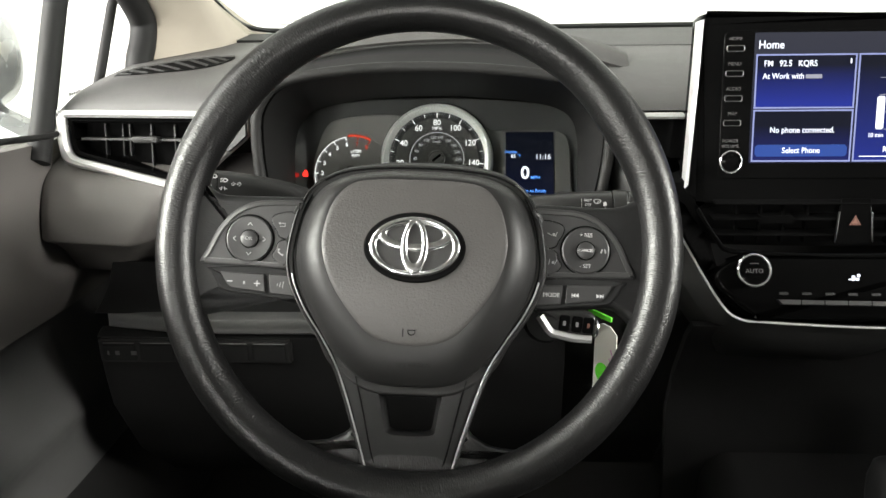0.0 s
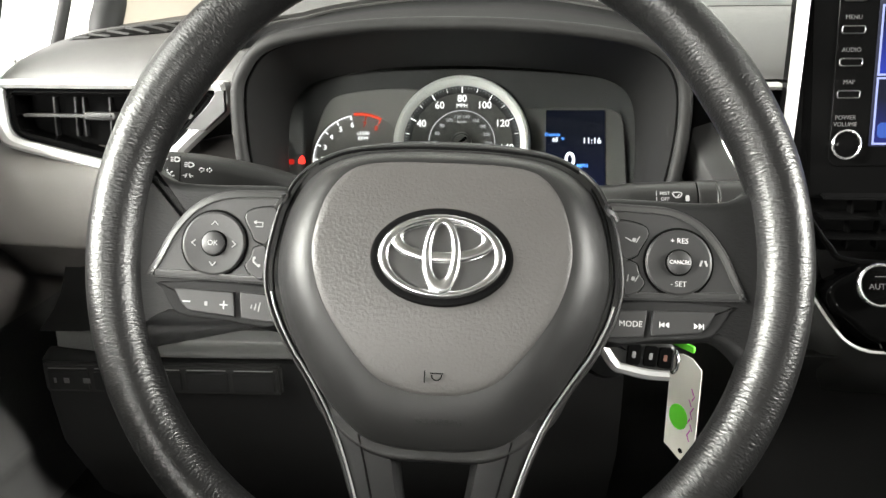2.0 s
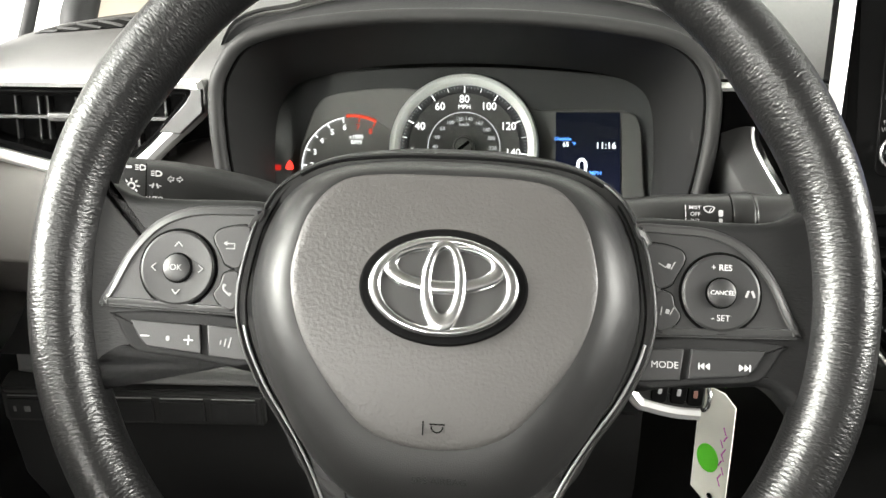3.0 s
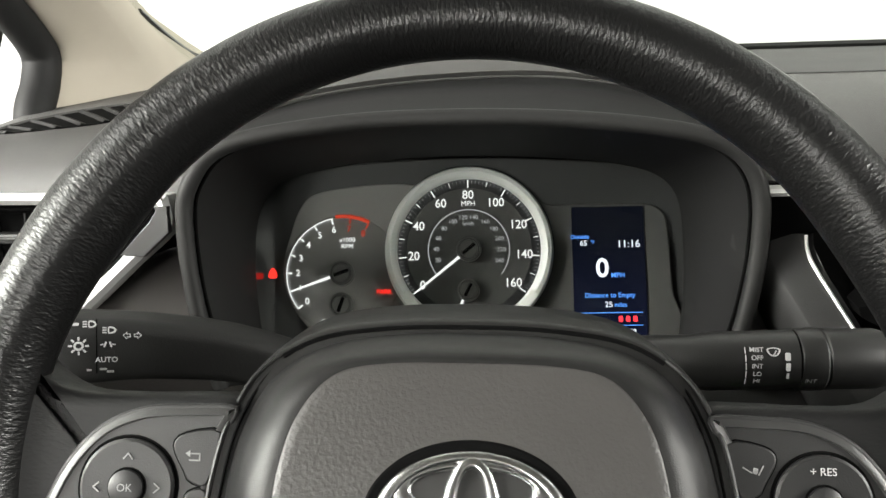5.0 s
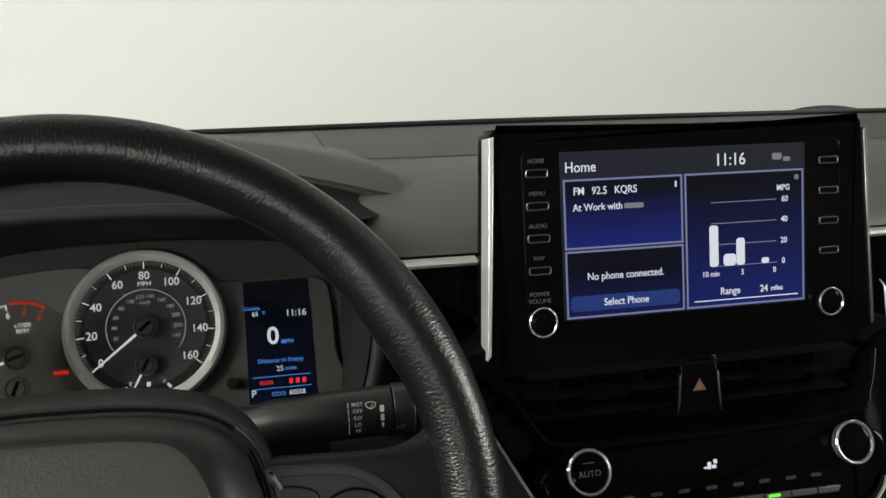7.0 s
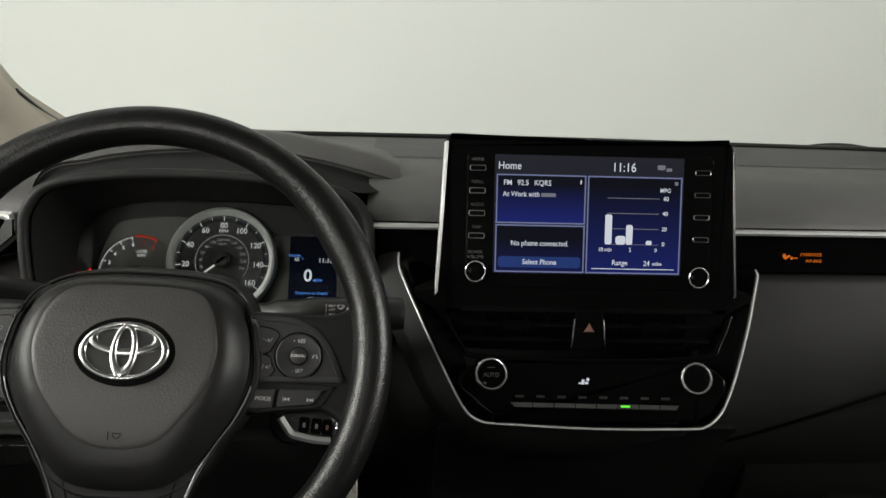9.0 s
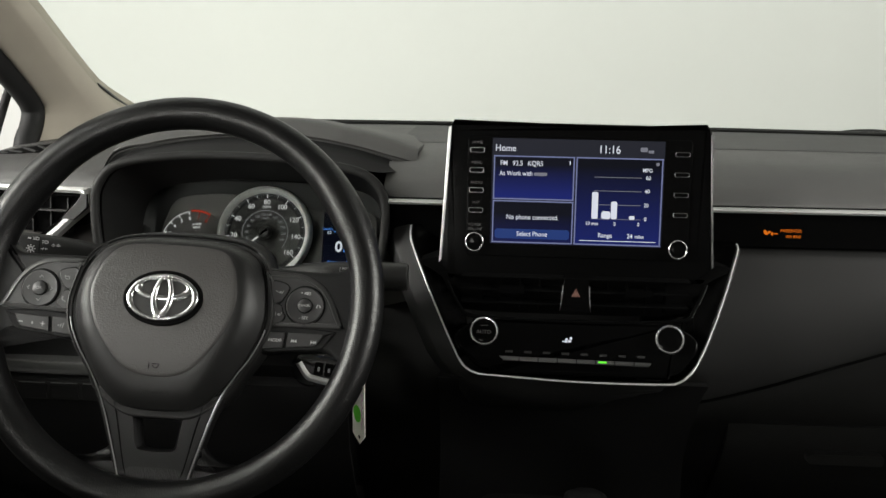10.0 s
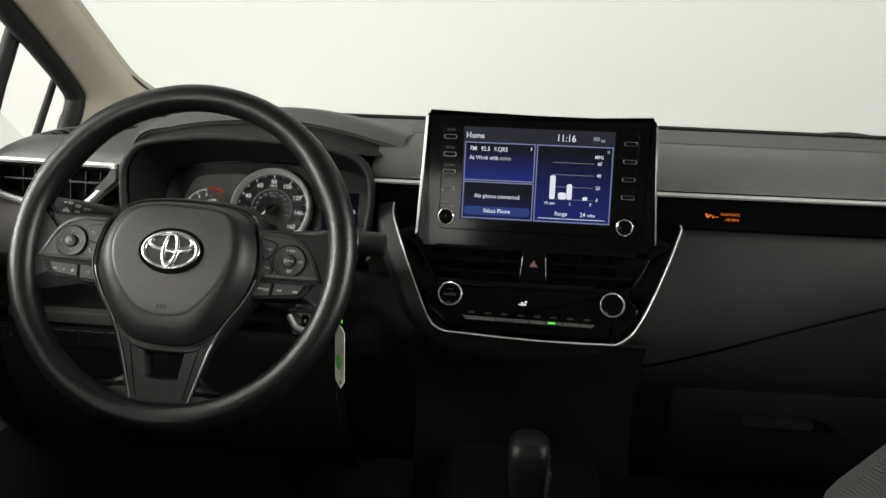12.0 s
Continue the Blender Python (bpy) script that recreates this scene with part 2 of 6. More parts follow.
def slab(outline, w0, w1, bevel=0.0008, bm=None, dome=0.0, steps=3):
    """A plate with the given outline, from depth w0 to its face at w1, with a rounded face edge and, if asked, a domed face."""
    bm = bm or bmesh.new()
    loops = [[(u, v, w0) for u, v in outline]]
    for i in range(steps + 1):
        a = math.pi / 2 * i / steps
        loops.append([(u, v, w1 - bevel + bevel * math.sin(a)) for u, v in inset(outline, bevel * (1 - math.cos(a)))])
    loops.append([(u, v, w1) for u, v in inset(outline, bevel + min(0.0004, bevel * 0.5))])
    if dome:
        cu, cv = sum(p[0] for p in outline) / len(outline), sum(p[1] for p in outline) / len(outline)
        base = inset(outline, bevel)
        for s in (0.92, 0.8, 0.6, 0.35, 0.12):
            loops.append([(cu + (u - cu) * s, cv + (v - cv) * s, w1 + dome * (1 - s * s)) for u, v in base])
    return rings(bm, loops, True, True, True)


def ringplate(outer, inner, w0, w1, bevel=0.0006, bm=None):
    """A frame between two outlines of equally many points."""
    bm = bm or bmesh.new()
    o2, i2 = inset(outer, bevel), inset(inner, -bevel)
    loops = [[(u, v, w0) for u, v in inner], [(u, v, w0) for u, v in outer], [(u, v, w1 - bevel) for u, v in outer], [(u, v, w1) for u, v in o2], [(u, v, w1) for u, v in i2], [(u, v, w1 - bevel) for u, v in inner], [(u, v, w0) for u, v in inner]]
    rings(bm, loops)
    bmesh.ops.remove_doubles(bm, verts=bm.verts, dist=1e-6)
    return bm


def tube(path, radius, n=10, closed=False, bm=None, flat=1.0, up=(0, 0, 1)):
    """A round or flattened bar along a path; radius may vary from point to point."""
    bm = bm or bmesh.new()
    p = [Vector(q) for q in path]
    k, loops = len(p), []
    for i in range(k):
        a, b = (p[i - 1], p[(i + 1) % k]) if closed else (p[max(i - 1, 0)], p[min(i + 1, k - 1)])
        t = (b - a).normalized()
        s = t.cross(Vector(up))
        s = s.normalized() if s.length > 1e-4 else t.orthogonal().normalized()
        q = s.cross(t).normalized()
        r = radius[i] if isinstance(radius, (list, tuple)) else radius
        loops.append([p[i] + s * r * math.cos(2 * math.pi * j / n) + q * r * flat * math.sin(2 * math.pi * j / n) for j in range(n)])
    if closed:
        loops.append(loops[0])
    rings(bm, loops, True, not closed, not closed)
    if closed:
        bmesh.ops.remove_doubles(bm, verts=bm.verts, dist=1e-7)
    return bm


def lathe(profile, n=40, bm=None, cx=0.0, cy=0.0):
    """A turned body: rows of radius and depth, about the local w axis."""
    bm = bm or bmesh.new()
    loops = [[(cx + r * math.cos(2 * math.pi * i / n), cy + r * math.sin(2 * math.pi * i / n), w) for i in range(n)] for r, w in profile]
    return rings(bm, loops)


def box(x0, x1, y0, y1, z0, z1, bevel=0.002, bm=None):
    b = bmesh.new()
    bmesh.ops.create_cube(b, size=1)
    for v in b.verts:
        v.co = ((x0 + x1) / 2 + v.co.x * (x1 - x0), (y0 + y1) / 2 + v.co.y * (y1 - y0), (z0 + z1) / 2 + v.co.z * (z1 - z0))
    if bevel:
        bmesh.ops.bevel(b, geom=b.edges[:], offset=bevel, segments=2, affect="EDGES")
    if bm is None:
        return b
    me = bpy.data.meshes.new("tmp")
    b.to_mesh(me)
    b.free()
    bm.from_mesh(me)
    bpy.data.meshes.remove(me)
    return bm


def sheet(sections, thick=0.003, away=(0, 0.3, -1)):
    """A shell through open sections of equally many points, with thickness away from the viewer."""
    bm = bmesh.new()
    off = Vector(away).normalized() * thick
    front = [[Vector(p) for p in s] for s in sections]
    back = [[p + off for p in s] for s in front]
    loops = [a + list(reversed(b)) for a, b in zip(front, back)]
    return rings(bm, loops, True, True, True)


def written(name, text, size, parent, u, v, w, material, align="CENTER", bold=0.0, wide=1.0, turn=0.0, depth=0.00008):
    """Raised lettering in the local plane of its parent."""
    cu = bpy.data.curves.new(name, "FONT")
    cu.body, cu.size, cu.extrude, cu.offset, cu.resolution_u = text, size, depth, bold, 3
    cu.align_x, cu.align_y = align, "CENTER"
    tmp = bpy.data.objects.new("tmp", cu)
    scene.collection.objects.link(tmp)
    me = bpy.data.meshes.new_from_object(tmp)
    bpy.data.objects.remove(tmp)
    bpy.data.curves.remove(cu)
    me.name = name
    me.materials.clear()
    me.materials.append(material)
    ob = new(name, me)
    ob.parent = parent
    ob.matrix_basis = Matrix.Translation((u, v, w)) @ Matrix.Rotation(radians(turn), 4, "Z") @ Matrix.Diagonal((wide, 1, 1, 1))
    return ob


def bar(name, u, v, du, dv, parent, material, w=0.0, thick=0.0003, turn=0.0):
    """A thin raised mark, du by dv, at a place in the plane of its parent."""
    ob = part(name, slab(rrect(du, dv, min(du, dv) * 0.2, n=2), 0, thick, thick * 0.3, steps=1), material, parent)
    ob.matrix_basis = pose(u, v, w, 0, 0, turn)
    return ob


def face(x, y, z, lean, yaw=0.0, roll=0.0):
    """A frame whose x runs right, y up the face and z towards the driver; lean: degrees that its top lies back."""
    return pose(x, y, z, 90 - lean, 0, yaw) @ pose(0, 0, 0, 0, 0, -roll)


# ---- the booth round the car ----
def booth_wall(name, x0, x1, y0, y1, paint, label):
    return single(name, box(x0, x1, y0, y1, 0, 3.4, 0), paint, label, "wall", "structure")


# Ceiling, south and east walls are unseen, added in darker grey to enclose the lamps.
single("floor", box(-4.2, 5.0, -5.0, 4.6, -0.1, 0, 0), CONCRETE, "plain grey booth floor under the car", "floor", "structure")
single("ceiling", box(-4.2, 5.0, -5.0, 4.6, 3.4, 3.5, 0), BOOTHGREY, "unseen grey ceiling added over the booth", "ceiling", "structure")
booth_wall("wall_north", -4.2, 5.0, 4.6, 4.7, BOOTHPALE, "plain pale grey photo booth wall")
booth_wall("wall_south", -4.2, 5.0, -5.1, -5.0, BOOTHGREY, "unseen grey wall added to close the booth")
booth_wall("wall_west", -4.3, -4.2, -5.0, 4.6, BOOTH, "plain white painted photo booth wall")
booth_wall("wall_east", 5.0, 5.1, -5.0, 4.6, BOOTHGREY, "unseen grey wall added to close the booth")

# ---- the car's shell ----
MID = 0.357  # the car's middle plane


def both(x):
    return (x, 2 * MID - x)


shell = thing("car_body", Matrix.Translation((MID, 0, 0.3)), "closed sedan cabin shell with pale headliner", "car body", kind="structure")
into = Matrix.Translation((-MID, 0, -0.3))
part("floor_pan", box(-0.44, 1.154, -1.6, 1.6, 0.27, 0.30), CARPET, shell, "black carpeted floor", into)
part("firewall", box(-0.44, 1.154, 1.29, 1.33, 0.30, 0.97), CARPET, shell, "", into)
roofsec = []
for yv, zv in ((0.62, 1.375), (0.48, 1.42), (0.2, 1.45), (-0.5, 1.46), (-1.1, 1.43), (-1.45, 1.38)):
    roofsec.append([(x, yv, zv - 0.05 * abs((x - MID) / 0.75) ** 3) for x in np.linspace(-0.345, 1.059, 13)])
part("headliner", sheet(roofsec, 0.03, (0, 0, 1)), HEADLINE, shell, "pale cloth headliner", into)
part("rear_wall", box(-0.44, 1.154, -1.62, -1.58, 0.3, 1.0), CARPET, shell, "", into)
for x in both(-0.415):
    part("sill_panel", box(x - 0.02, x + 0.02, -1.6, 1.30, 0.26, 0.91), DASHSMOOTH, shell, "", into)
    part("centre_pillar", box(x - 0.03, x + 0.03, -0.42, -0.28, 0.9, 1.42), HEADLINE, shell, "", into)
    part("rear_pillar", box(x - 0.03, x + 0.03, -1.5, -1.15, 0.9, 1.42), HEADLINE, shell, "", into)
    part("roof_rail", tube(smooth([(x + (0.06 if x < 0 else -0.06), 0.60, 1.365), (x + (0.06 if x < 0 else -0.06), 0.3, 1.40), (x, -0.5, 1.42), (x, -1.4, 1.36)], 5, False), 0.03, 8), HEADLINE, shell, "", into)


# ---- windscreen, pillars, door ----
def pillar(side):
    """The trim of a front pillar, flaring into the dash at its foot."""
    f = (lambda x: x - 0.012) if side < 0 else (lambda x: 2 * MID + 0.012 - x)
    inner = smooth([(-0.255, 1.232, 0.975), (-0.268, 1.205, 0.985), (-0.281, 1.140, 1.014), (-0.286, 1.075, 1.043), (-0.290, 0.990, 1.104), (-0.295, 0.915, 1.163), (-0.310, 0.780, 1.270), (-0.33, 0.62, 1.375)], 5, False)
    outer = smooth([(-0.324, 0.958, 0.930), (-0.323, 0.965, 0.970), (-0.322, 0.978, 0.993), (-0.321, 0.986, 1.013), (-0.321, 0.970, 1.037), (-0.320, 0.860, 1.122), (-0.326, 0.70, 1.230), (-0.335, 0.46, 1.350)], 5, False)
    secs = []
    for a, b in zip(inner, outer):
        d = b - a
        bulge = Vector((0.030, -0.016, -0.004))
        s = [a + Vector((-0.012, 0.03, 0.01))]
        s += [a + d * t + bulge * f for t, f in ((0, 0), (0.10, 0.30), (0.22, 0.56), (0.36, 0.80), (0.48, 0.94), (0.56, 0.97), (0.70, 0.78), (0.86, 0.42), (0.95, 0.18), (1, 0))]
        secs.append([(f(p.x), p.y, p.z) for p in s])
    return sheet(secs, 0.006, (0.7 * side, 0.7, 0))


for k, s in enumerate((-1, 1)):
    single("pillar_trim", pillar(s), BEIGE, "beige fabric-covered windscreen pillar trim", "pillar", "structure", angle=60)

screen = thing("windscreen", pose(MID, 1.25, 0.97), "raked clear windscreen with black edge", "windscreen", kind="structure")
into = pose(MID, 1.25, 0.97).inverted()
wsec = []
for t in np.linspace(0, 1, 7):
    half = 0.652 + 0.05 * t
    wsec.append([(MID + half * q, 1.285 - 0.075 * abs(q) ** 2.5 - 0.60 * t, 0.965 + 0.405 * t - 0.02 * abs(q) ** 3) for q in np.linspace(-1, 1, 17)])
pane = part("glass_pane", sheet(wsec, 0.004, (0, 0.6, 0.8)), GLASS, screen, "", into, 80)
pane.visible_shadow = False
corner = [(-0.3005, 1.078, 1.0445), (-0.297, 1.135, 1.018), (-0.290, 1.180, 0.998), (-0.272, 1.210, 0.988), (-0.235, 1.230, 0.9845), (-0.10, 1.255, 0.983)]
edge = smooth(corner + [(MID, 1.278, 0.983)] + [(2 * MID - x, y, z) for x, y, z in reversed(corner)], 6, False)
part("black_border", tube(edge, 0.0038, 6), FRIT, screen, "black ceramic glass border", into)
for k in range(3):
    part("maker_mark", box(-0.238 + 0.004 * k, -0.203, 1.18, 1.1802, 0.996 + 0.005 * k, 0.9975 + 0.005 * k, 0), PAINTGREY, screen, "tiny grey printed marks", into)

# wiper parked at the foot of the glass
wiper = thing("windscreen_wiper", pose(0.895, 1.35, 0.960), "black wiper arm parked at the windscreen foot", "wiper")
part("wiper_arm", tube(smooth([(-0.05, 0.0, 0.004), (-0.02, 0.0, 0.013), (0.03, 0.0, 0.016), (0.08, 0.0, 0.010), (0.13, 0.0, -0.004)], 5, False), [0.004] + [0.006] * 19 + [0.004], 8), RUBBER, wiper)
part("wiper_pivot", lathe([(0.012, -0.01), (0.012, 0.004), (0.008, 0.009), (0.0, 0.010)], 16), RUBBER, wiper, m=pose(0.02, 0, 0))

door = thing("door_1", Matrix.Translation((-0.36, 0.5, 0.3)), "closed driver's door with dark grey trim panel", "car door", kind="structure")
into = Matrix.Translation((0.36, -0.5, -0.3))
secs, lows = [], []
for yv in (-0.28, 0.0, 0.3, 0.5, 0.60, 0.66, 0.71, 0.76, 0.85, 1.0):
    lift = 0.0 if yv < 0.6 else -0.10 * (yv - 0.6) if yv < 0.8 else -0.02 - 0.04 * (yv - 0.8)
    tuck = 1.0 if yv < 0.40 else max(0.0, 1 - (yv - 0.40) / 0.22)
    secs.append([(x - 0.050 * (1 - tuck) * max(0.0, min(1.0, (x + 0.375) / 0.05)), yv, z + lift) for x, z in smooth([(-0.404, 0.927), (-0.392, 0.9375), (-0.375, 0.9375), (-0.356, 0.926), (-0.340, 0.893), (-0.332, 0.85), (-0.330, 0.81), (-0.336, 0.77)], 3, False)])
    lows.append([(x - 0.055 * (1 - tuck), yv, z + lift) for x, z in smooth([(-0.340, 0.772), (-0.336, 0.75), (-0.326, 0.71), (-0.312, 0.665), (-0.332, 0.62), (-0.345, 0.5), (-0.35, 0.29)], 3, False)])
part("upper_trim", sheet(secs, 0.02, (-1, 0, 0)), BOLSTER, door, "soft warm grey door top, brightened in tone", into, 60)
part("lower_trim", sheet(lows, 0.02, (-1, 0, 0)), DASHDARK, door, "lower door panel, tone lifted like haze", into, 60)
part("window_seal", tube(smooth([(-0.378, -0.25, 0.943), (-0.376, 0.45, 0.945), (-0.370, 0.66, 0.941), (-0.362, 0.77, 0.929), (-0.355, 0.95, 0.918)], 4, False), 0.0030, 8), RUBBER, door, "black rubber window seal", into)
part("pull_grip", tube(smooth([(-0.322, 0.30, 0.72), (-0.302, 0.36, 0.70), (-0.296, 0.48, 0.685), (-0.305, 0.56, 0.66), (-0.32, 0.60, 0.56), (-0.325, 0.61, 0.44)], 4, False), 0.014, 10), DASHSMOOTH, door, "", into)
part("window_frame", tube(smooth([(-0.350, 0.0, 1.385), (-0.350, 0.40, 1.365), (-0.351, 0.66, 1.250), (-0.348, 0.840, 1.130), (-0.347, 0.930, 1.065), (-0.347, 0.970, 1.033), (-0.347, 0.983, 1.013), (-0.347, 0.974, 0.992), (-0.347, 0.955, 0.968), (-0.347, 0.945, 0.91)], 5, False), 0.0150, 18, flat=1.0, up=(1, 0, 0)), RUBBER, door, "black window frame", into)
part("divider_post", tube([(-0.374, 0.758, 0.905), (-0.373, 0.780, 0.943), (-0.372, 0.835, 1.042), (-0.366, 0.874, 1.115)], 0.0112, 18), RUBBER, door, "black upright window divider", into)
part("quarter_bar", tube([(-0.383, 0.905, 0.930), (-0.383, 0.938, 0.970), (-0.381, 0.982, 1.033), (-0.377, 0.990, 1.050)], 0.0056, 12), RUBBER, door, "black quarter window bar", into)
for k in range(6):
    part("maker_mark", box(-0.3806, -0.3802, 0.851 + 0.0050 * k, 0.8545 + 0.0050 * k, 0.9525, 0.9560 - 0.001 * (k % 2), 0), PAINTGREY, door, "tiny grey printed marks", into)
pane = part("glass_pane", box(-0.384, -0.381, -0.25, 0.95, 0.92, 1.36, 0), GLASS, door, "", into)
for v in pane.data.vertices:
    if v.co.y > 0.9 and v.co.z > 1.2:
        v.co.y = 0.40
pane.visible_shadow = False

glass_right = thing("window_1", Matrix.Translation((1.07, 0.3, 0.9)), "clear passenger door window", "window", kind="structure")
pane = part("glass_pane", box(-0.0015, 0.0015, -0.55, 0.65, 0, 0.46, 0), GLASS, glass_right)
for v in pane.data.vertices:
    if v.co.y > 0.5 and v.co.z > 0.3:
        v.co.y = 0.10
pane.visible_shadow = False
part("window_frame", tube(smooth([(-0.01, -0.3, 0.475), (-0.01, 0.06, 0.465), (-0.02, 0.32, 0.332), (-0.025, 0.49, 0.212), (-0.025, 0.585, 0.14), (-0.025, 0.63, 0.10), (-0.025, 0.638, 0.0)], 5, False), 0.015, 8), RUBBER, glass_right)
part("door_trim", box(-0.05, 0.0, -0.6, 0.66, -0.6, 0.045, 0.012), DASHSMOOTH, glass_right)

wing = thing("door_mirror", pose(-0.605, 0.95, 0.90), "pale grey outside door mirror on a black foot", "mirror")
body = smooth([(0.115, 0.0), (0.10, 0.055), (0.03, 0.078), (-0.08, 0.07), (-0.115, 0.0), (-0.09, -0.06), (0.02, -0.068), (0.095, -0.045)], 5)
part("housing", rings(bmesh.new(), [[(u * s, w, v * s) for u, v in body] for s, w in ((0.96, -0.035), (1.0, -0.025), (1.0, 0.02), (0.85, 0.06), (0.5, 0.085), (0.15, 0.092))], True, True, True), CARPAINT, wing, "silver painted housing", pose(0, 0, 0.075), 60)
part("mirror_glass", rings(bmesh.new(), [[(u * 0.88, w, v * 0.88) for u, v in body] for w in (-0.0385, -0.0365)], True, True, True), CHROME, wing, "mirror glass", pose(0, 0, 0.075))
part("foot", tube([(0.185, 0.0, -0.05), (0.14, 0.0, -0.035), (0.08, 0.0, 0.0), (0.04, 0, 0.03)], [0.03, 0.032, 0.028, 0.03], 10), CARPAINT, wing)

# ---- dashboard ----
dash = thing("dashboard", pose(MID, 1.0, 0.9), "dark grey soft-touch car dashboard", "dashboard", kind="structure")
into = pose(MID, 1.0, 0.9).inverted()


def band(x0, x1, profile, n=9, bow=0.0):
    """A long strip of dash with one profile of y and z, gently bowed in plan."""
    secs = []
    for x in np.linspace(x0, x1, n):
        k = bow * ((x - MID) / 0.72) ** 2
        secs.append([(x, y + k * max(0.0, min(1.0, (1.3 - y) / 0.4)), z) for y, z in profile])
    return secs


# upper pad, right of the gauges
upper = smooth([(1.30, 0.978), (1.20, 0.981), (1.08, 0.984), (0.95, 0.986), (0.87, 0.984), (0.825, 0.977), (0.79, 0.966), (0.772, 0.956), (0.766, 0.949)], 4, False)
part("upper_pad", sheet(band(0.153, 1.055, [(p.x, p.y) for p in upper], 13, 0.03), 0.01, (0, 1, -0.35)), DASH, dash, "soft dark grey upper pad", into, 60)
shelf = smooth([(1.29, 0.9790), (1.20, 0.9819), (1.08, 0.9849), (0.972, 0.9867), (0.966, 0.9860)], 4, False)
part("windscreen_shelf", sheet(band(0.150, 1.05, [(p.x, p.y) for p in shelf], 13, -0.01), 0.003, (0, 0.2, -1)), DASHTOP, dash, "darker grey shelf at the windscreen foot", into, 60)
# upper pad, left over the side vent
left = smooth([(1.28, 0.978), (1.18, 0.980), (1.08, 0.981), (0.98, 0.979), (0.90, 0.976), (0.845, 0.972), (0.808, 0.9655), (0.794, 0.957), (0.789, 0.9455)], 4, False)
secs = []
for x in (-0.366, -0.363, -0.357, -0.348, -0.33, -0.29, -0.25, -0.21, -0.165):
    t = (x + 0.366) / 0.201
    drop = 0.007 * (1 - t) ** 4 + 0.012 * max(0.0, (-0.348 - x) / 0.018) ** 2
    secs.append([(x, p.x - 0.012 * t * max(0, min(1, (1.1 - p.x) / 0.25)), p.y - drop * max(0.12, min(1.0, (p.y - 0.945) / 0.02))) for p in left])
part("side_pad", sheet(secs, 0.008, (0, 1, -0.35)), DASH, dash, "soft dark grey side pad", into, 60)
part("middle_pad", sheet([[(x, y, z - (0.0 if x > -0.15 else 0.004)) for y, z in ((1.30, 0.978), (1.20, 0.981), (1.1, 0.982), (0.98, 0.982), (0.92, 0.98))] for x in (-0.17, -0.1, 0.0, 0.1, 0.17)], 0.01), DASH, dash, "", into, 60)
# speaker grille strip at the windscreen foot on the driver's side
part("corner_grille", sheet([[(x, y, 0.9835 + 0.001 * k) for k, y in enumerate((1.10, 1.135, 1.17))] for x in (-0.275, -0.25, -0.21, -0.17)], 0.004), DASHSMOOTH, dash, "small dark mesh grille", into)
# side window demister louvres on the left top


def pad_height(x, y):
    t = (x + 0.366) / 0.201
    z = float(np.interp(y + 0.012 * t * max(0.0, min(1.0, (1.1 - y) / 0.25)), (0.808, 0.845, 0.90, 0.98, 1.08), (0.9655, 0.972, 0.976, 0.979, 0.981)))
    return z - 0.007 * (1 - t) ** 4


near = smooth([(-0.338, 0.866, 0), (-0.310, 0.864, 0), (-0.285, 0.867, 0), (-0.262, 0.875, 0), (-0.245, 0.890, 0), (-0.236, 0.915, 0), (-0.233, 0.945, 0)], 4, False)
far = smooth([(-0.336, 0.872, 0), (-0.325, 0.895, 0), (-0.308, 0.917, 0), (-0.288, 0.936, 0), (-0.268, 0.949, 0), (-0.250, 0.956, 0), (-0.236, 0.957, 0)], 4, False)
secs = []
for p, q in zip(near, far):
    secs.append([(*p.lerp(q, t).xy, pad_height(*p.lerp(q, t).xy) + 0.0008) for t in (0, 0.33, 0.66, 1)])
grille = part("demister_grille", sheet(secs, 0.003), GROOVE, dash, "dark slotted demister outlet", into)
part("grille_rim", tube([(p.x, p.y, pad_height(p.x, p.y) + 0.0012) for p in far], 0.0014, 6), DASH, grille)
for k in range(8):
    i = 3 + 2.6 * k
    p = near[int(i)].lerp(near[min(int(i) + 1, len(near) - 1)], i - int(i))
    j = max(0.0, i - 3.0)
    q = far[int(j)].lerp(far[min(int(j) + 1, len(far) - 1)], j - int(j))
    secs = []
    for t in (0.02, 0.5, 0.98):
        c = p.lerp(q, t)
        z = pad_height(c.x, c.y)
        secs.append([(c.x - 0.0016, c.y - 0.0008, z + 0.0009), (c.x, c.y, z + 0.0024), (c.x + 0.0030, c.y + 0.0014, z + 0.0016), (c.x + 0.0036, c.y + 0.0018, z + 0.0009)])
    part("louvre", sheet(secs, 0.0006), DASHSMOOTH, grille)

# long bright strip and the black band under it, passenger side
strip = [(0.7655, 0.9472), (0.7585, 0.9470), (0.7565, 0.9452), (0.7585, 0.9428), (0.7655, 0.9425)]
part("bright_strip", sheet(band(0.157, 0.222, strip, 3), 0.002, (0, 1, 0)), SATIN, dash, "satin silver trim strip", into)
part("bright_strip", sheet(band(0.494, 1.05, strip, 9, 0.025), 0.002, (0, 1, 0)), SATIN, dash, "satin silver trim strip", into)
low = [(0.766, 0.9415), (0.7665, 0.93), (0.7675, 0.905), (0.773, 0.9015), (0.78, 0.901)]
part("black_band", sheet(band(0.157, 1.05, low, 9, 0.025), 0.004, (0, 1, 0)), PIANO, dash, "gloss black band", into)
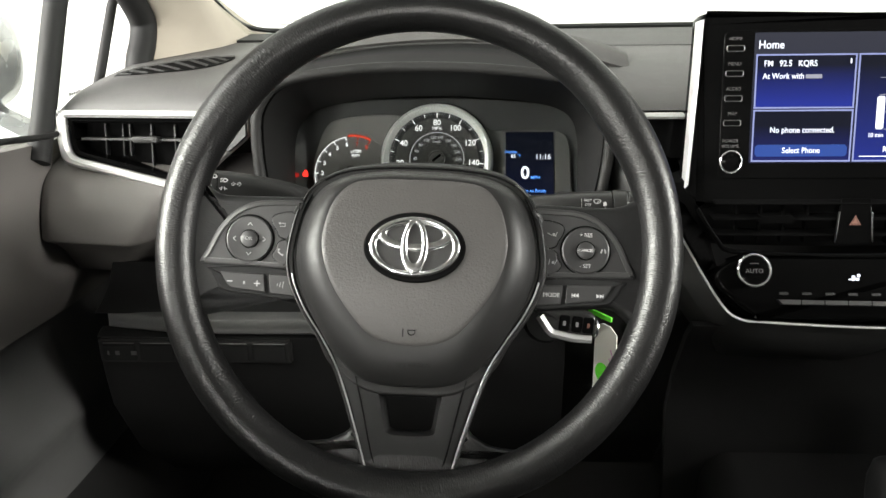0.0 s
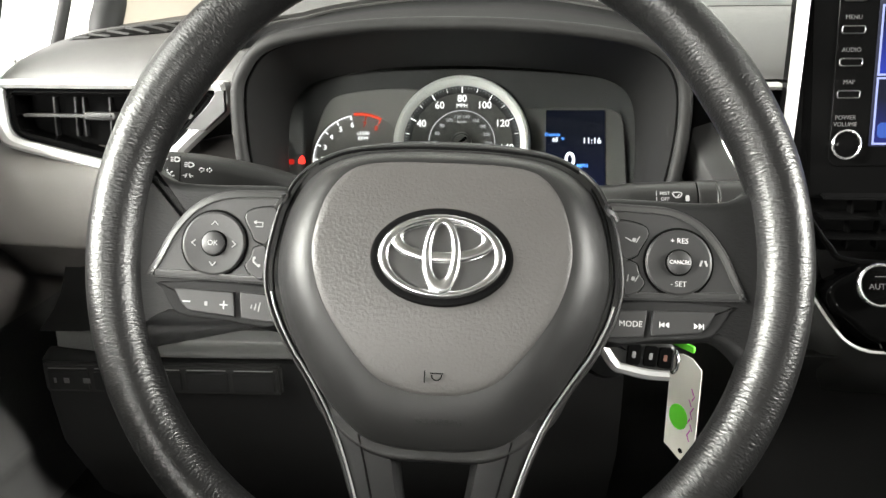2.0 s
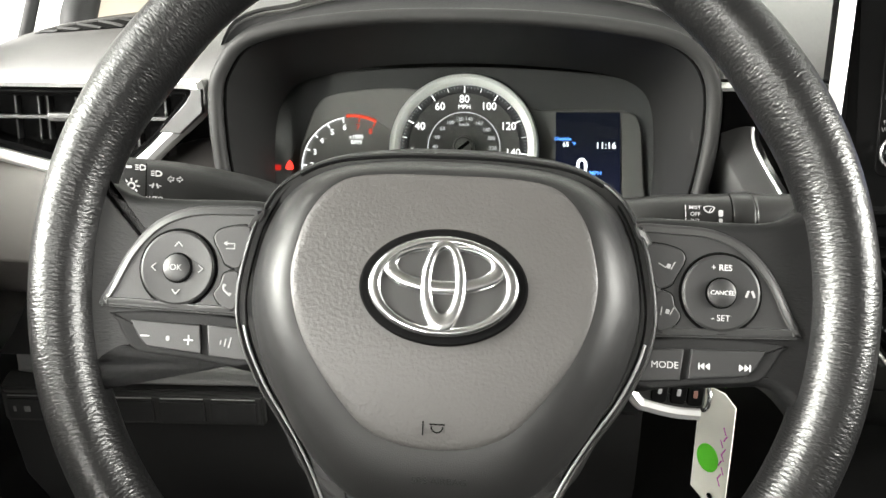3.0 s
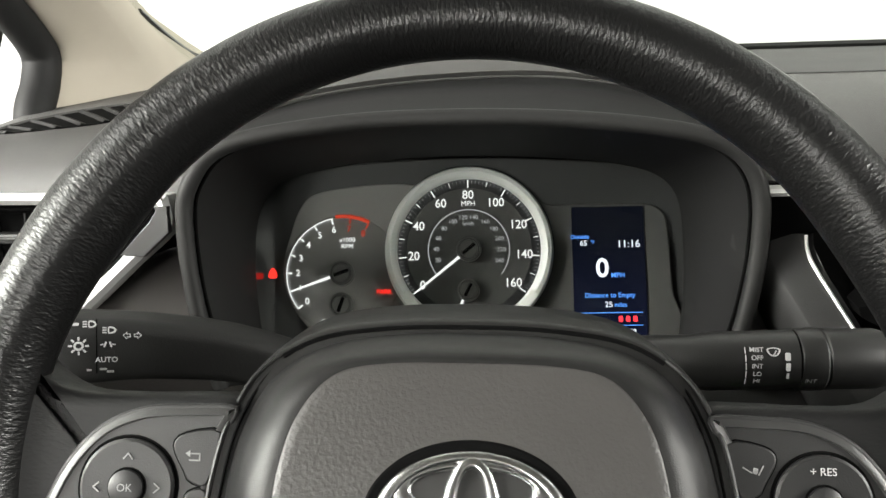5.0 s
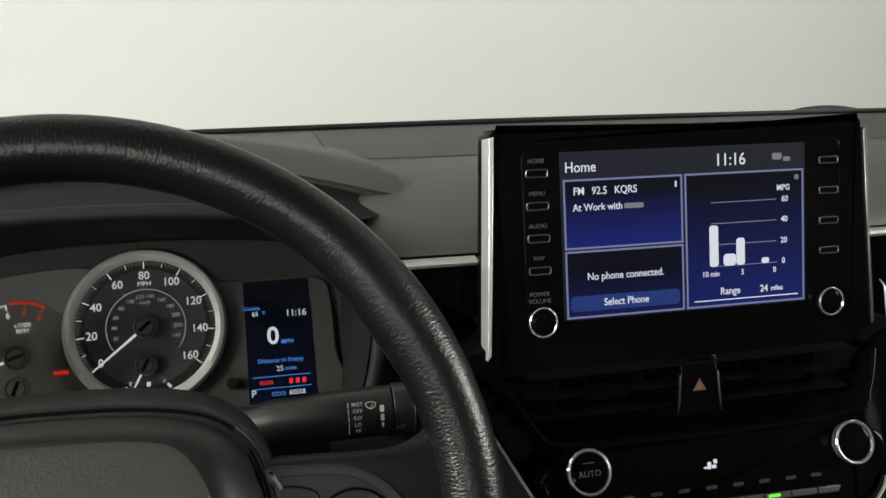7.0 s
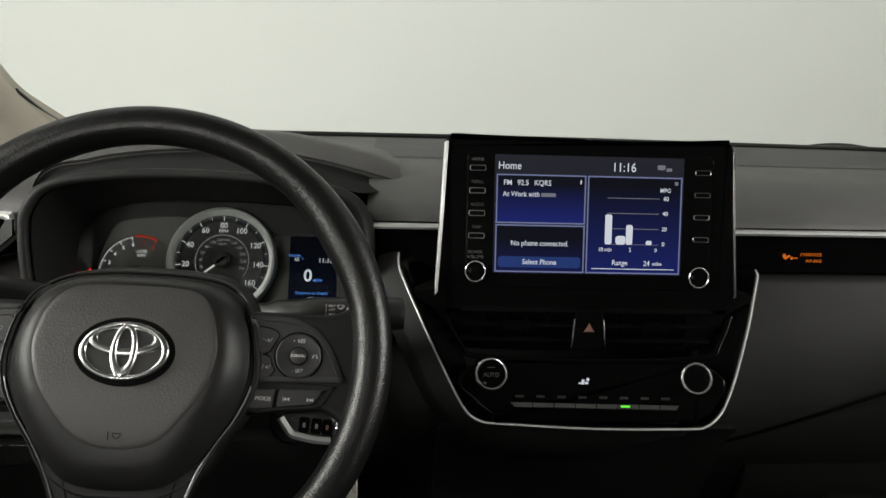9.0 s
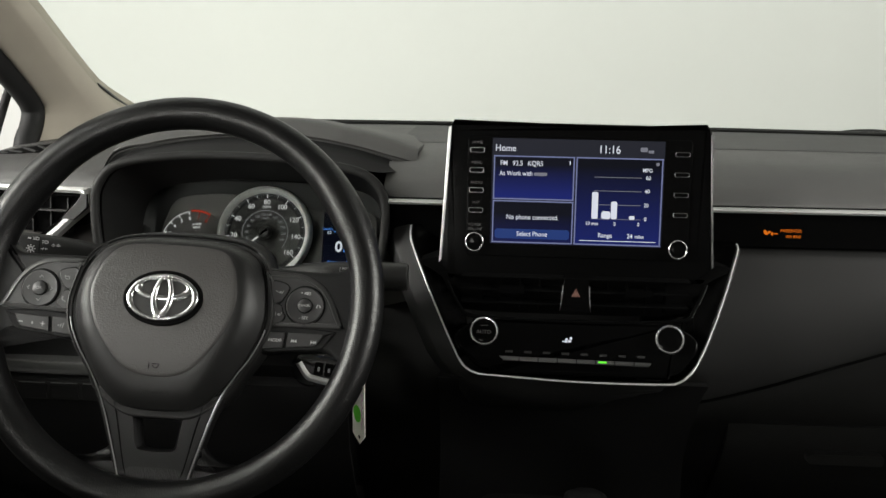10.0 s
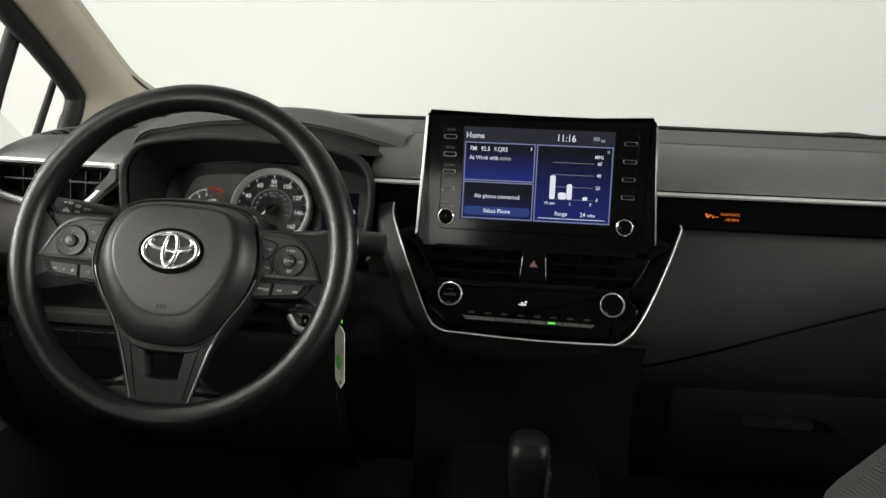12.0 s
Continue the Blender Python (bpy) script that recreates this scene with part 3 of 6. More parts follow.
lowpro = smooth([(0.776, 0.9015), (0.764, 0.899), (0.757, 0.892), (0.748, 0.868), (0.738, 0.835), (0.731, 0.80), (0.728, 0.77), (0.731, 0.735), (0.742, 0.71), (0.76, 0.685), (0.80, 0.61), (0.87, 0.52)], 3, False)
# Lower dash and glove box lid take a much darker plastic in place of shade.
part("lower_pad", sheet(band(0.435, 1.05, [(p.x, p.y) for p in lowpro], 9, 0.04), 0.01, (0, 1, 0)), DASHSMOOTH, dash, "grained passenger dash face with shade in its dark tone", into, 60)
seam = [(0.455, 0.742, 0.7285), (0.50, 0.7315, 0.738), (0.56, 0.7285, 0.7565), (0.64, 0.7285, 0.785), (0.72, 0.7305, 0.8125), (0.80, 0.7335, 0.838), (0.92, 0.745, 0.868), (1.04, 0.758, 0.885)]
part("seam", tube(smooth(seam, 5, False), 0.0016, 6), GROOVE, dash, "dark joint line", into)
# Same dark plastic here, so the shade beside the column is in the colour.
part("grey_face", sheet([[(x, y, z) for y, z in ((0.77, 0.835), (0.745, 0.80), (0.735, 0.765), (0.742, 0.725), (0.755, 0.70), (0.79, 0.62), (0.86, 0.52))] for x in (0.12, 0.165, 0.20, 0.24)], 0.01, (0, 1, 0)), DASHSMOOTH, dash, "dash face beside the column, darkened like shade", into, 60)
part("column_side_panel", sheet([[(x, 0.775 + 0.1 * (x - 0.16) - 0.25 * (0.87 - z), z) for z in (0.925, 0.89, 0.86, 0.83, 0.80)] for x in (0.1535, 0.158, 0.163, 0.170, 0.184)], 0.006, (0, 1, 0)), PANELGREY, dash, "pale grey grained panel beside the column", into, 60)
glove = thing("glove_box", pose(0.74, 0.77, 0.66), "closed dark glove box with a slim handle", "glove box")
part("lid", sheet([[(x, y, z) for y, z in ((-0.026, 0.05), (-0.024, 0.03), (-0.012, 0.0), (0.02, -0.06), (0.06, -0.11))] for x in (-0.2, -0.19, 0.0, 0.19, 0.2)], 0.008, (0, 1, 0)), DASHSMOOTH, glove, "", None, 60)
part("handle", rings(bmesh.new(), [[(u, -0.03 + d, v) for u, v in rrect(0.082, 0.012, 0.004, -0.07, 0.012)] for d in (0.012, 0.002, 0.0)], True, True, True), PADSMOOTH, glove, "slim satin dark handle")
# ---- cluster hood ----
hood = thing("gauge_hood", pose(-0.004, 0.80, 0.98), "dark grey two-step hood over the gauges", "gauge hood")
into = pose(-0.01, 0.80, 0.98).inverted()
rimpath = smooth([(-0.158, 0.752, 0.835), (-0.168, 0.756, 0.885), (-0.1705, 0.760, 0.932), (-0.165, 0.762, 0.957), (-0.143, 0.765, 0.9775), (-0.083, 0.767, 0.987), (-0.024, 0.768, 0.989), (0.040, 0.767, 0.987), (0.096, 0.765, 0.981), (0.130, 0.763, 0.972), (0.148, 0.760, 0.952), (0.151, 0.757, 0.918), (0.144, 0.752, 0.872), (0.132, 0.75, 0.835)], 5, False)
part("opening_rim", tube(rimpath, 0.0050, 10), DASHSMOOTH, hood, "soft rounded rim of the gauge opening", into, 60)
part("rim_groove", tube([(-0.008 + (p.x + 0.008) * 0.972, p.y + 0.0052, 0.90 + (p.z - 0.90) * 0.955) for p in rimpath], 0.0012, 6), GROOVE, hood, "thin dark joint inside the rim", into)
# inner walls run from the rim to the gauge plate
back = smooth([(-0.152, 0.832, 0.80), (-0.157, 0.842, 0.86), (-0.158, 0.862, 0.902), (-0.15, 0.872, 0.922), (-0.132, 0.876, 0.934), (-0.08, 0.880, 0.943), (-0.02, 0.882, 0.945), (0.04, 0.881, 0.943), (0.09, 0.878, 0.938), (0.118, 0.874, 0.930), (0.131, 0.868, 0.915), (0.134, 0.858, 0.885), (0.132, 0.842, 0.845), (0.126, 0.832, 0.80)], 5, False)
secs = [[a.lerp(b, t) for t in (0, 0.35, 0.7, 1.0)] for a, b in zip(rimpath, back)]
# Near-black plastic puts the shade inside the hood into the wall's colour.
part("inner_wall", sheet(secs, 0.003, (0, 0.2, 1)), HOODPLASTIC, hood, "inner wall, darkened as shade", into, 50)
lip = smooth([(-0.182, 0.800, 0.955), (-0.168, 0.815, 0.988), (-0.130, 0.830, 1.006), (-0.075, 0.840, 1.0150), (-0.01, 0.845, 1.0185), (0.045, 0.847, 1.0172), (0.10, 0.846, 1.009), (0.146, 0.845, 0.998), (0.178, 0.850, 0.9885)], 5, False)
foot = smooth([(-0.176, 0.764, 0.930), (-0.171, 0.766, 0.955), (-0.147, 0.769, 0.978), (-0.085, 0.772, 0.990), (-0.024, 0.773, 0.992), (0.040, 0.772, 0.990), (0.098, 0.772, 0.982), (0.142, 0.784, 0.9725), (0.171, 0.828, 0.9700)], 5, False)
nose = []
for a in lip:
    k = max(0.0, min(1.0, (a.x + 0.182) / 0.05))
    nose.append(a + Vector((0, -0.011, -0.0145)) * k)
secs = [[a.lerp(b, t) + Vector((0, 0.020 * math.sin(math.pi * t), 0)) for t in (0, 0.15, 0.35, 0.6, 0.85, 1.0)] for a, b in zip(foot, nose)]
# Shade below the brow is painted in with matt black.
part("brow_face", sheet(secs, 0.004, (0, 1, -0.3)), MATBLACK, hood, "recessed face under the brow, darkened as shade", into, 50)
secs = []
for a, b in zip(lip, nose):
    k = max(0.0, min(1.0, (a.x + 0.182) / 0.03)) * max(0.0, min(1.0, (0.20 - a.x) / 0.05))
    j = max(0.0, min(1.0, (a.x + 0.182) / 0.05))
    secs.append([b + Vector((0, 0.004, -0.0010)) * j, b, b + Vector((0, -0.0022, 0.0030)) * j, b.lerp(a, 0.55) + Vector((0, -0.0030, 0.0005)) * j, a, a + Vector((0, 0.008, 0.003 * k + 0.001)), (a.x, 0.92, a.z + 0.002 * k - 0.002), (a.x, 0.99, min(a.z - 0.006, 0.9975)), (a.x * 0.98, 1.10, 0.982), (a.x * 0.97, 1.16, 0.972)])
part("brow_top", sheet(secs, 0.004, (0, 0.4, -1)), DASH, hood, "soft grained rounded brow", into, 60)

# ---- instrument cluster ----
CLUSTER = face(-0.006, 0.870, 0.881, 24)
gauges = thing("instrument_cluster", CLUSTER, "lit gauge cluster with speedometer and small screen", "gauge cluster")
plate = smooth([(-0.172, -0.075), (-0.172, 0.03), (-0.12, 0.058), (-0.03, 0.066), (0.06, 0.064), (0.13, 0.055), (0.158, 0.03), (0.16, -0.075)], 5)
part("back_plate", slab(plate, -0.02, -0.004, 0.001), DIALDARK, gauges, "matt black back plate")
left_plate = smooth([(-0.118, -0.048), (-0.1310, -0.015), (-0.124, 0.020), (-0.116, 0.0365), (-0.106, 0.0425), (-0.085, 0.0462), (-0.060, 0.0480), (-0.040, 0.0470), (-0.030, 0.040), (-0.028, -0.010), (-0.030, -0.055), (-0.09, -0.063)], 5)
part("tachometer_plate", slab(left_plate, -0.004, 0.0, 0.001), DIAL, gauges, "charcoal rev counter plate")
right_plate = smooth([(0.04, -0.066), (0.04, 0.028), (0.060, 0.0305), (0.090, 0.0308), (0.122, 0.0302), (0.133, 0.0270), (0.1385, 0.0190), (0.1402, 0.0), (0.141, -0.030), (0.141, -0.066)], 5)
part("screen_plate", slab(right_plate, -0.004, -0.0005, 0.0015), DIALFACE, gauges, "charcoal plate round the small screen")

def polar(r, deg):
    return r * math.cos(radians(deg)), r * math.sin(radians(deg))


# speedometer
ring_prof = [(0.0502, 0.0), (0.0506, 0.0035), (0.0520, 0.0064), (0.0545, 0.0082), (0.0572, 0.0070), (0.0588, 0.003), (0.0594, -0.003)]
speed = part("speedometer", lathe([(0.0, 0.0), (0.0515, 0.0), (0.0515, -0.003)], 48), DIALFACE, gauges, "round black speedometer dial", pose(0.0005, -0.0005, 0.0012))
part("bezel", lathe(ring_prof, 72), BEZEL, speed, "satin silver bezel ring")
part("tick_ring", lathe([(0.0438, 0.0001), (0.0440, 0.0003), (0.0503, 0.0003), (0.0505, 0.0001)], 64), DIALRING, speed, "black ring under the ticks")
for a0, a1 in ((214, 252), (288, 326)):
    foot = [polar(r, a) for r, rng in ((0.0578, range(a0, a1 + 1, 2)), (0.0515, range(a1, a0 - 1, -2))) for a in rng]
    part("bezel_foot", slab(foot, 0.0040, 0.0086, 0.0006), BEZEL, speed, "bright polished foot of the bezel")
def tick(parent, r0, r1, deg, wide, material, cx=0.0, cy=0.0, w=0.0003):
    u, v = polar((r0 + r1) / 2, deg)
    return bar("tick", cx + u, cy + v, r1 - r0, wide, parent, material, w, 0.0002, deg)


def arc(name, parent, r, a0, a1, wide, material, cx=0.0, cy=0.0, w=0.0003, n=30):
    pts = [polar(r, a0 + (a1 - a0) * i / n) for i in range(n + 1)]
    return part(name, tube([(cx + u, cy + v, w) for u, v in pts], wide / 2, 4, flat=0.4), material, parent)


for k in range(81):
    a = 218 - 256 * k / 80
    major, mid = k % 10 == 0, k % 5 == 0
    tick(speed, 0.0440 if major else 0.0458 if mid else 0.0474, 0.0497, a, 0.0009 if major else 0.0006 if mid else 0.0003, LIT if mid else LITDIM, w=0.0005)
for k in range(9):
    u, v = polar(0.0388, 218 - 32 * k)
    if k == 0:
        u, v = polar(0.0408, 217)
    written("numeral", str(20 * k), 0.0086, speed, u * (0.94 if k in (3, 4, 5) else 1.0), v, 0.0004, LIT, bold=0.00006, wide=0.95)
written("unit_mark", "MPH", 0.0050, speed, 0, 0.0326, 0.0004, LIT)
arc("inner_arc", speed, 0.0285, 218, -38, 0.0007, LITDIM)
for k in range(1, 13):
    u, v = polar(0.0228, 218 - 256 * (20 * k / 1.609) / 160)
    if k not in (6, 7):
        written("small_numeral", str(20 * k), 0.0042, speed, u, v, 0.0004, LITDIM)
written("small_numeral", "120 140", 0.0042, speed, 0, 0.0228, 0.0004, LITDIM)
written("unit_mark", "km/h", 0.0040, speed, 0, 0.0185, 0.0004, LITDIM)


def pointer(parent, cx, cy, length, deg, hub, wide=0.0022):
    """A needle on a capped hub."""
    n = part("needle", tube([(hub * 0.6, 0, 0.0046), (length, 0, 0.0040)], [wide * 0.5, wide * 0.28], 6, flat=0.4), LIT, parent, "lit white needle", pose(cx, cy, 0, 0, 0, deg))
    cap = part("hub_cap", lathe([(hub, 0.0), (hub * 0.98, 0.0055), (hub * 0.86, 0.0066), (hub * 0.80, 0.0060), (hub * 0.72, 0.0060), (hub * 0.66, 0.0068), (0.0, 0.0070)], 28), CAPGREY, parent, "dark grey needle hub cap", pose(cx, cy, 0.0003))
    part("cap_ring", lathe([(hub * 0.84, 0.0060), (hub * 0.82, 0.0072), (hub * 0.74, 0.0072), (hub * 0.72, 0.0060)], 28), EDGEGREY, cap, "pale ring on the cap")
    part("cap_rib", box(-hub * 0.62, hub * 0.62, -hub * 0.14, hub * 0.14, 0.0068, 0.0082, 0.0003), GROOVE, cap, "", pose(0, 0, 0, 0, 0, deg + 180 if deg > 180 else deg))
    return n


pointer(speed, 0.0, 0.0, 0.0465, 218.5, 0.0088)
pointer(speed, -0.0008, -0.0285, 0.019, 242, 0.0078, 0.0018)
written("fuel_letter", "E", 0.0044, speed, -0.0125, -0.0415, 0.0004, LIT)
written("fuel_letter", "F", 0.0044, speed, 0.0115, -0.0415, 0.0004, LIT)
for a, wdt in ((226, 0.0016), (270, 0.0007), (314, 0.0020)):
    tick(speed, 0.0205, 0.0245, a, wdt, LIT, -0.0008, -0.0285)
pump = bar("pump_mark", 0.0, -0.0425, 0.0028, 0.0034, speed, LIT, 0.0003)

# rev counter and temperature
tach = part("rev_counter", lathe([(0.0, 0.0012), (0.039, 0.0012), (0.0415, 0.0004), (0.042, -0.001)], 48, None), DIAL, gauges, "", pose(-0.0887, -0.0155, 0.0))
arc("scale_arc", tach, 0.0395, 218, 100, 0.0008, LIT, w=0.0016)
arc("red_zone", tach, 0.0405, 97, 62, 0.0026, LITRED, w=0.0016)
for k in range(9):
    a = 218 - 19.5 * k
    tick(tach, 0.0355, 0.0395, a, 0.0011, LIT if k < 7 else LITRED, w=0.0016)
    u, v = polar(0.0315, a)
    written("numeral", str(k), 0.0064, tach, u, v, 0.0017, LIT if k < 7 else LITRED, bold=0.00005)
for k in range(61):
    tick(tach, 0.0375, 0.0395, 218 - 19.5 * k / 10, 0.0003, LITDIM, w=0.0016)
written("unit_mark", "x1000", 0.0046, tach, 0.0035, 0.0235, 0.0017, LIT)
written("unit_mark", "RPM", 0.0046, tach, 0.0035, 0.0190, 0.0017, LIT)
pointer(tach, 0.0, 0.0, 0.037, 199, 0.0088)
pointer(tach, -0.0002, -0.0222, 0.017, 250, 0.0086, 0.0018)
arc("cold_hot_arc", tach, 0.0208, 222, 318, 0.0009, LIT, -0.0002, -0.0222, 0.0016)
written("mark", "C", 0.0042, tach, -0.0135, -0.0335, 0.0017, LIT)
written("mark", "H", 0.0042, tach, 0.0135, -0.0330, 0.0017, LIT)
bar("hot_mark", 0.0135, -0.0385, 0.0026, 0.0028, tach, LITRED, 0.0016)
bar("thermometer_mark", 0.0, -0.0368, 0.0030, 0.0026, tach, LIT, 0.0016)

# warning lamps
belt = part("seat_belt_lamp", lathe([(0.0014, 0.0), (0.0014, 0.0003), (0, 0.0004)], 12), LAMPRED, gauges, "lit red seat belt lamp", pose(-0.1395, -0.0118, -0.0036))
part("lamp_body", slab(smooth([(0.0, 0.001), (0.0024, -0.0012), (0.0028, -0.0055), (-0.0028, -0.0055), (-0.0024, -0.0012)], 3), 0, 0.0003, 0.0001), LAMPRED, belt)
bar("dim_lamp", -0.1500, -0.0160, 0.0075, 0.0045, gauges, LAMPREDDIM, -0.0036)
written("park_lamp", "PARK", 0.0045, gauges, -0.0590, -0.0292, 0.0034, LAMPRED)

# trip stalk and small screen
knob = part("trip_knob", lathe([(0.0048, -0.002), (0.0046, 0.008), (0.0038, 0.0095), (0.0, 0.0098)], 18), PADSMOOTH, gauges, "small black trip knob", pose(0.0605, -0.0480, 0.0))
mid = part("small_screen", slab(rrect(0.0500, 0.0945, 0.001, 0, 0), -0.001, 0.0002, 0.0002), gradient("small_screen_glow", (0.006, 0.010, 0.045), (0.004, 0.006, 0.016), -0.04, 0.03, 0.22), gauges, "lit dark blue information screen", pose(0.0975, -0.0190, 0.0003))
for txt, size, u, v, m, al in (("Outside", 0.0040, -0.0195, 0.0260, SCRBLUE, "CENTER"), ("65", 0.0052, -0.0170, 0.0215, SCRWHITE, "CENTER"), ("\u00b0F", 0.0034, -0.0108, 0.0220, SCRBLUE, "CENTER"), ("11:16", 0.0073, 0.0140, 0.0205, SCRWHITE, "CENTER"), ("0", 0.0185, -0.0046, 0.0035, SCRWHITE, "CENTER"), ("MPH", 0.0048, 0.0060, -0.0012, SCRBLUE, "CENTER"), ("Distance to Empty", 0.0046, 0.0, -0.0150, SCRBLUE, "CENTER"), ("25", 0.0056, -0.0010, -0.0215, SCRWHITE, "CENTER"), ("miles", 0.0042, 0.0072, -0.0217, SCRBLUE, "CENTER"), ("REAR", 0.0044, -0.0115, -0.0315, SCRRED, "CENTER"), ("P", 0.0078, -0.0215, -0.0392, SCRWHITE, "CENTER"), ("ODO", 0.0044, -0.0030, -0.0405, SCRBLUE, "CENTER"), ("60558", 0.0050, 0.0110, -0.0403, SCRWHITE, "CENTER")):
    written("screen_text", txt, size, mid, u, v, 0.0003, m, al, bold=0.00035 if txt == "0" else 0.00003)
for k in range(3):
    bar("belt_mark", 0.0068 + 0.0050 * k, -0.0314, 0.0030, 0.0042, mid, SCRRED, 0.0003)
for v in (-0.0270, -0.0358):
    bar("screen_line", 0.0, v, 0.044, 0.0005, mid, SCRBLUE, 0.0003)
lens = part("cover_glass", slab(inset(plate, 0.004), 0.0, 0.0012, 0.0003), GLASS, gauges, "clear gauge cover", pose(0, 0, 0.016))
lens.visible_shadow = False
# ---- steering wheel ----
WHEEL = face(-0.0012, 0.5540, 0.8940, 24.5, 1.0, 2.3)
wheel = thing("steering_wheel", WHEEL, "black leather three-spoke steering wheel with chrome emblem", "steering wheel")
R0, R1 = 0.1673, 0.0144


def swell(deg):
    """How far the thumb grips thicken the rim at an angle."""
    d = min(abs((deg - c + 180) % 360 - 180) for c in (32, 146))
    return math.exp(-(d / 11.0) ** 2)


rim_path, rim_r = [], []
for i in range(144):
    g = swell(2.5 * i)
    r = R0 - 0.0012 * g
    rim_path.append((r * math.cos(2 * math.pi * i / 144), r * math.sin(2 * math.pi * i / 144), 0))
    rim_r.append(R1 + 0.0012 * g)
part("rim", tube(rim_path, rim_r, 28, True, flat=1.06), LEATHER, wheel, "grained black leather rim", angle=80)

V_HALF = [(0, 0.0575), (0.030, 0.0565), (0.0555, 0.0520), (0.0725, 0.0405), (0.0812, 0.0230), (0.0852, 0.0050), (0.0868, -0.0130), (0.0835, -0.0290), (0.0750, -0.0470), (0.0635, -0.0640), (0.0530, -0.0820), (0.0455, -0.1010), (0.0395, -0.1200), (0.0335, -0.1400), (0.0292, -0.1545), (0.0240, -0.1606), (0.0160, -0.1622), (0, -0.1624)]
V_PTS = [(p.x, p.y) for p in smooth(mirror(V_HALF), 5)]


def edge_w(v):
    """Depth of the hub's outline, which falls back at the top and towards the foot."""
    return float(np.interp(v, (-0.165, -0.155, -0.12, -0.08, -0.03, 0.0, 0.02, 0.035, 0.045, 0.058), (-0.006, -0.005, 0.000, 0.0055, 0.0075, 0.0070, 0.0045, -0.001, -0.006, -0.013)))


def pad_w(v):
    """Depth of the airbag cover's outline."""
    return max(edge_w(v), float(np.interp(v, (-0.096, -0.08, -0.06, -0.03), (0.0105, 0.0095, 0.0085, 0.0080))) if v < -0.03 else -1.0)


def facet_w(v):
    """Depth of the raised middle of the cover."""
    return float(np.interp(v, (-0.080, -0.068, -0.059, -0.045, -0.03, -0.015, 0.0, 0.012, 0.022, 0.034, 0.044, 0.050), (0.0180, 0.0212, 0.0232, 0.0255, 0.0268, 0.0270, 0.0262, 0.0248, 0.0228, 0.0188, 0.0140, 0.0100)))


def resample(outline, n):
    """The outline as n points at even steps, from its first point."""
    pts = [Vector(p) for p in outline]
    seg = [(pts[(i + 1) % len(pts)] - pts[i]).length for i in range(len(pts))]
    total, out, i, acc = sum(seg), [], 0, 0.0
    for k in range(n):
        d = total * k / n
        while acc + seg[i] < d:
            acc += seg[i]
            i += 1
        out.append(tuple(pts[i].lerp(pts[(i + 1) % len(pts)], (d - acc) / seg[i])))
    return out


# back shell of the hub
closed_top = [(p.x, p.y) for p in smooth(mirror([q for q in V_HALF if q[1] > -0.09] + [(0.03, -0.098), (0, -0.100)]), 5)]
loops = []
for back, out, grow in ((0.034, -0.002, 0.004), (0.030, -0.0030, 0.006), (0.012, -0.0030, 0.002), (0.004, -0.0026, 0.0), (0.0005, -0.0018, 0.0), (-0.0008, -0.0006, 0.0), (-0.0004, 0.001, 0.0)):
    loops.append([(u, v + grow * max(0.0, v / 0.06), edge_w(v) - back) for u, v in inset(closed_top, out)])
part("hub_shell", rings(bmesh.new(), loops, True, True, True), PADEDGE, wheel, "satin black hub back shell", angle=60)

# lower spoke: two legs round an open slot, on a thin groove line
legs = resample([(p.x, p.y) for p in smooth(mirror([(0, -0.078), (0.030, -0.078), (0.0545, -0.0790), (0.0455, -0.1010), (0.0395, -0.1200), (0.0335, -0.1400), (0.0290, -0.1545), (0.0235, -0.1604), (0.0160, -0.1618), (0, -0.1620)]), 5)], 96)
SLOT = resample([(p.x, p.y) for p in smooth(mirror([(0, -0.0870), (0.0160, -0.0875), (0.0195, -0.0920), (0.0178, -0.1050), (0.0150, -0.1230), (0.0128, -0.1262), (0.0070, -0.1272), (0, -0.1274)]), 5)], 96)


def plate_loops(rows):
    return [[(u, v, edge_w(v) + d) for u, v in outline] for outline, d in rows]


mouth = [(u * 1.18, -0.128 + (v + 0.128) * 1.03 - (0.002 if v < -0.12 else 0.0)) for u, v in SLOT]
lower = part("lower_spoke", rings(bmesh.new(), plate_loops([(SLOT, -0.016), (legs, -0.016), (legs, -0.0012), (inset(legs, 0.0012), 0.0002), (inset(legs, 0.0040), 0.0004), (mouth, -0.0010), (SLOT, -0.0075), (SLOT, -0.016)])), SPOKEPLASTIC, wheel, "satin black lower spoke with an open slot", angle=50)
rim_line = [(p.x, p.y) for p in smooth([(-0.0375, -0.0900), (-0.0320, -0.1130), (-0.0270, -0.1360), (-0.0235, -0.1480), (-0.0190, -0.1525), (0, -0.1538), (0.0190, -0.1525), (0.0235, -0.1480), (0.0270, -0.1360), (0.0320, -0.1130), (0.0375, -0.0900)], 5, False)]
part("groove_line", tube([(u, v, edge_w(v) + 0.0002) for u, v in rim_line], 0.0005, 6), GROOVE, lower, "fine dark groove")
foot_half = [(0.0, -0.1660), (0.030, -0.1650), (0.060, -0.1560), (0.0900, -0.1420), (0.0840, -0.1380), (0.0700, -0.1370), (0.0560, -0.1350), (0.0440, -0.1290), (0.0385, -0.1235), (0.0300, -0.1300), (0.0150, -0.1340), (0.0, -0.1345)]
part("spoke_collar", slab([(p.x, p.y) for p in smooth(mirror(foot_half), 4)], -0.0150, -0.0035, 0.0060), LEATHER, wheel, "leather collar where the spoke meets the rim", angle=60)

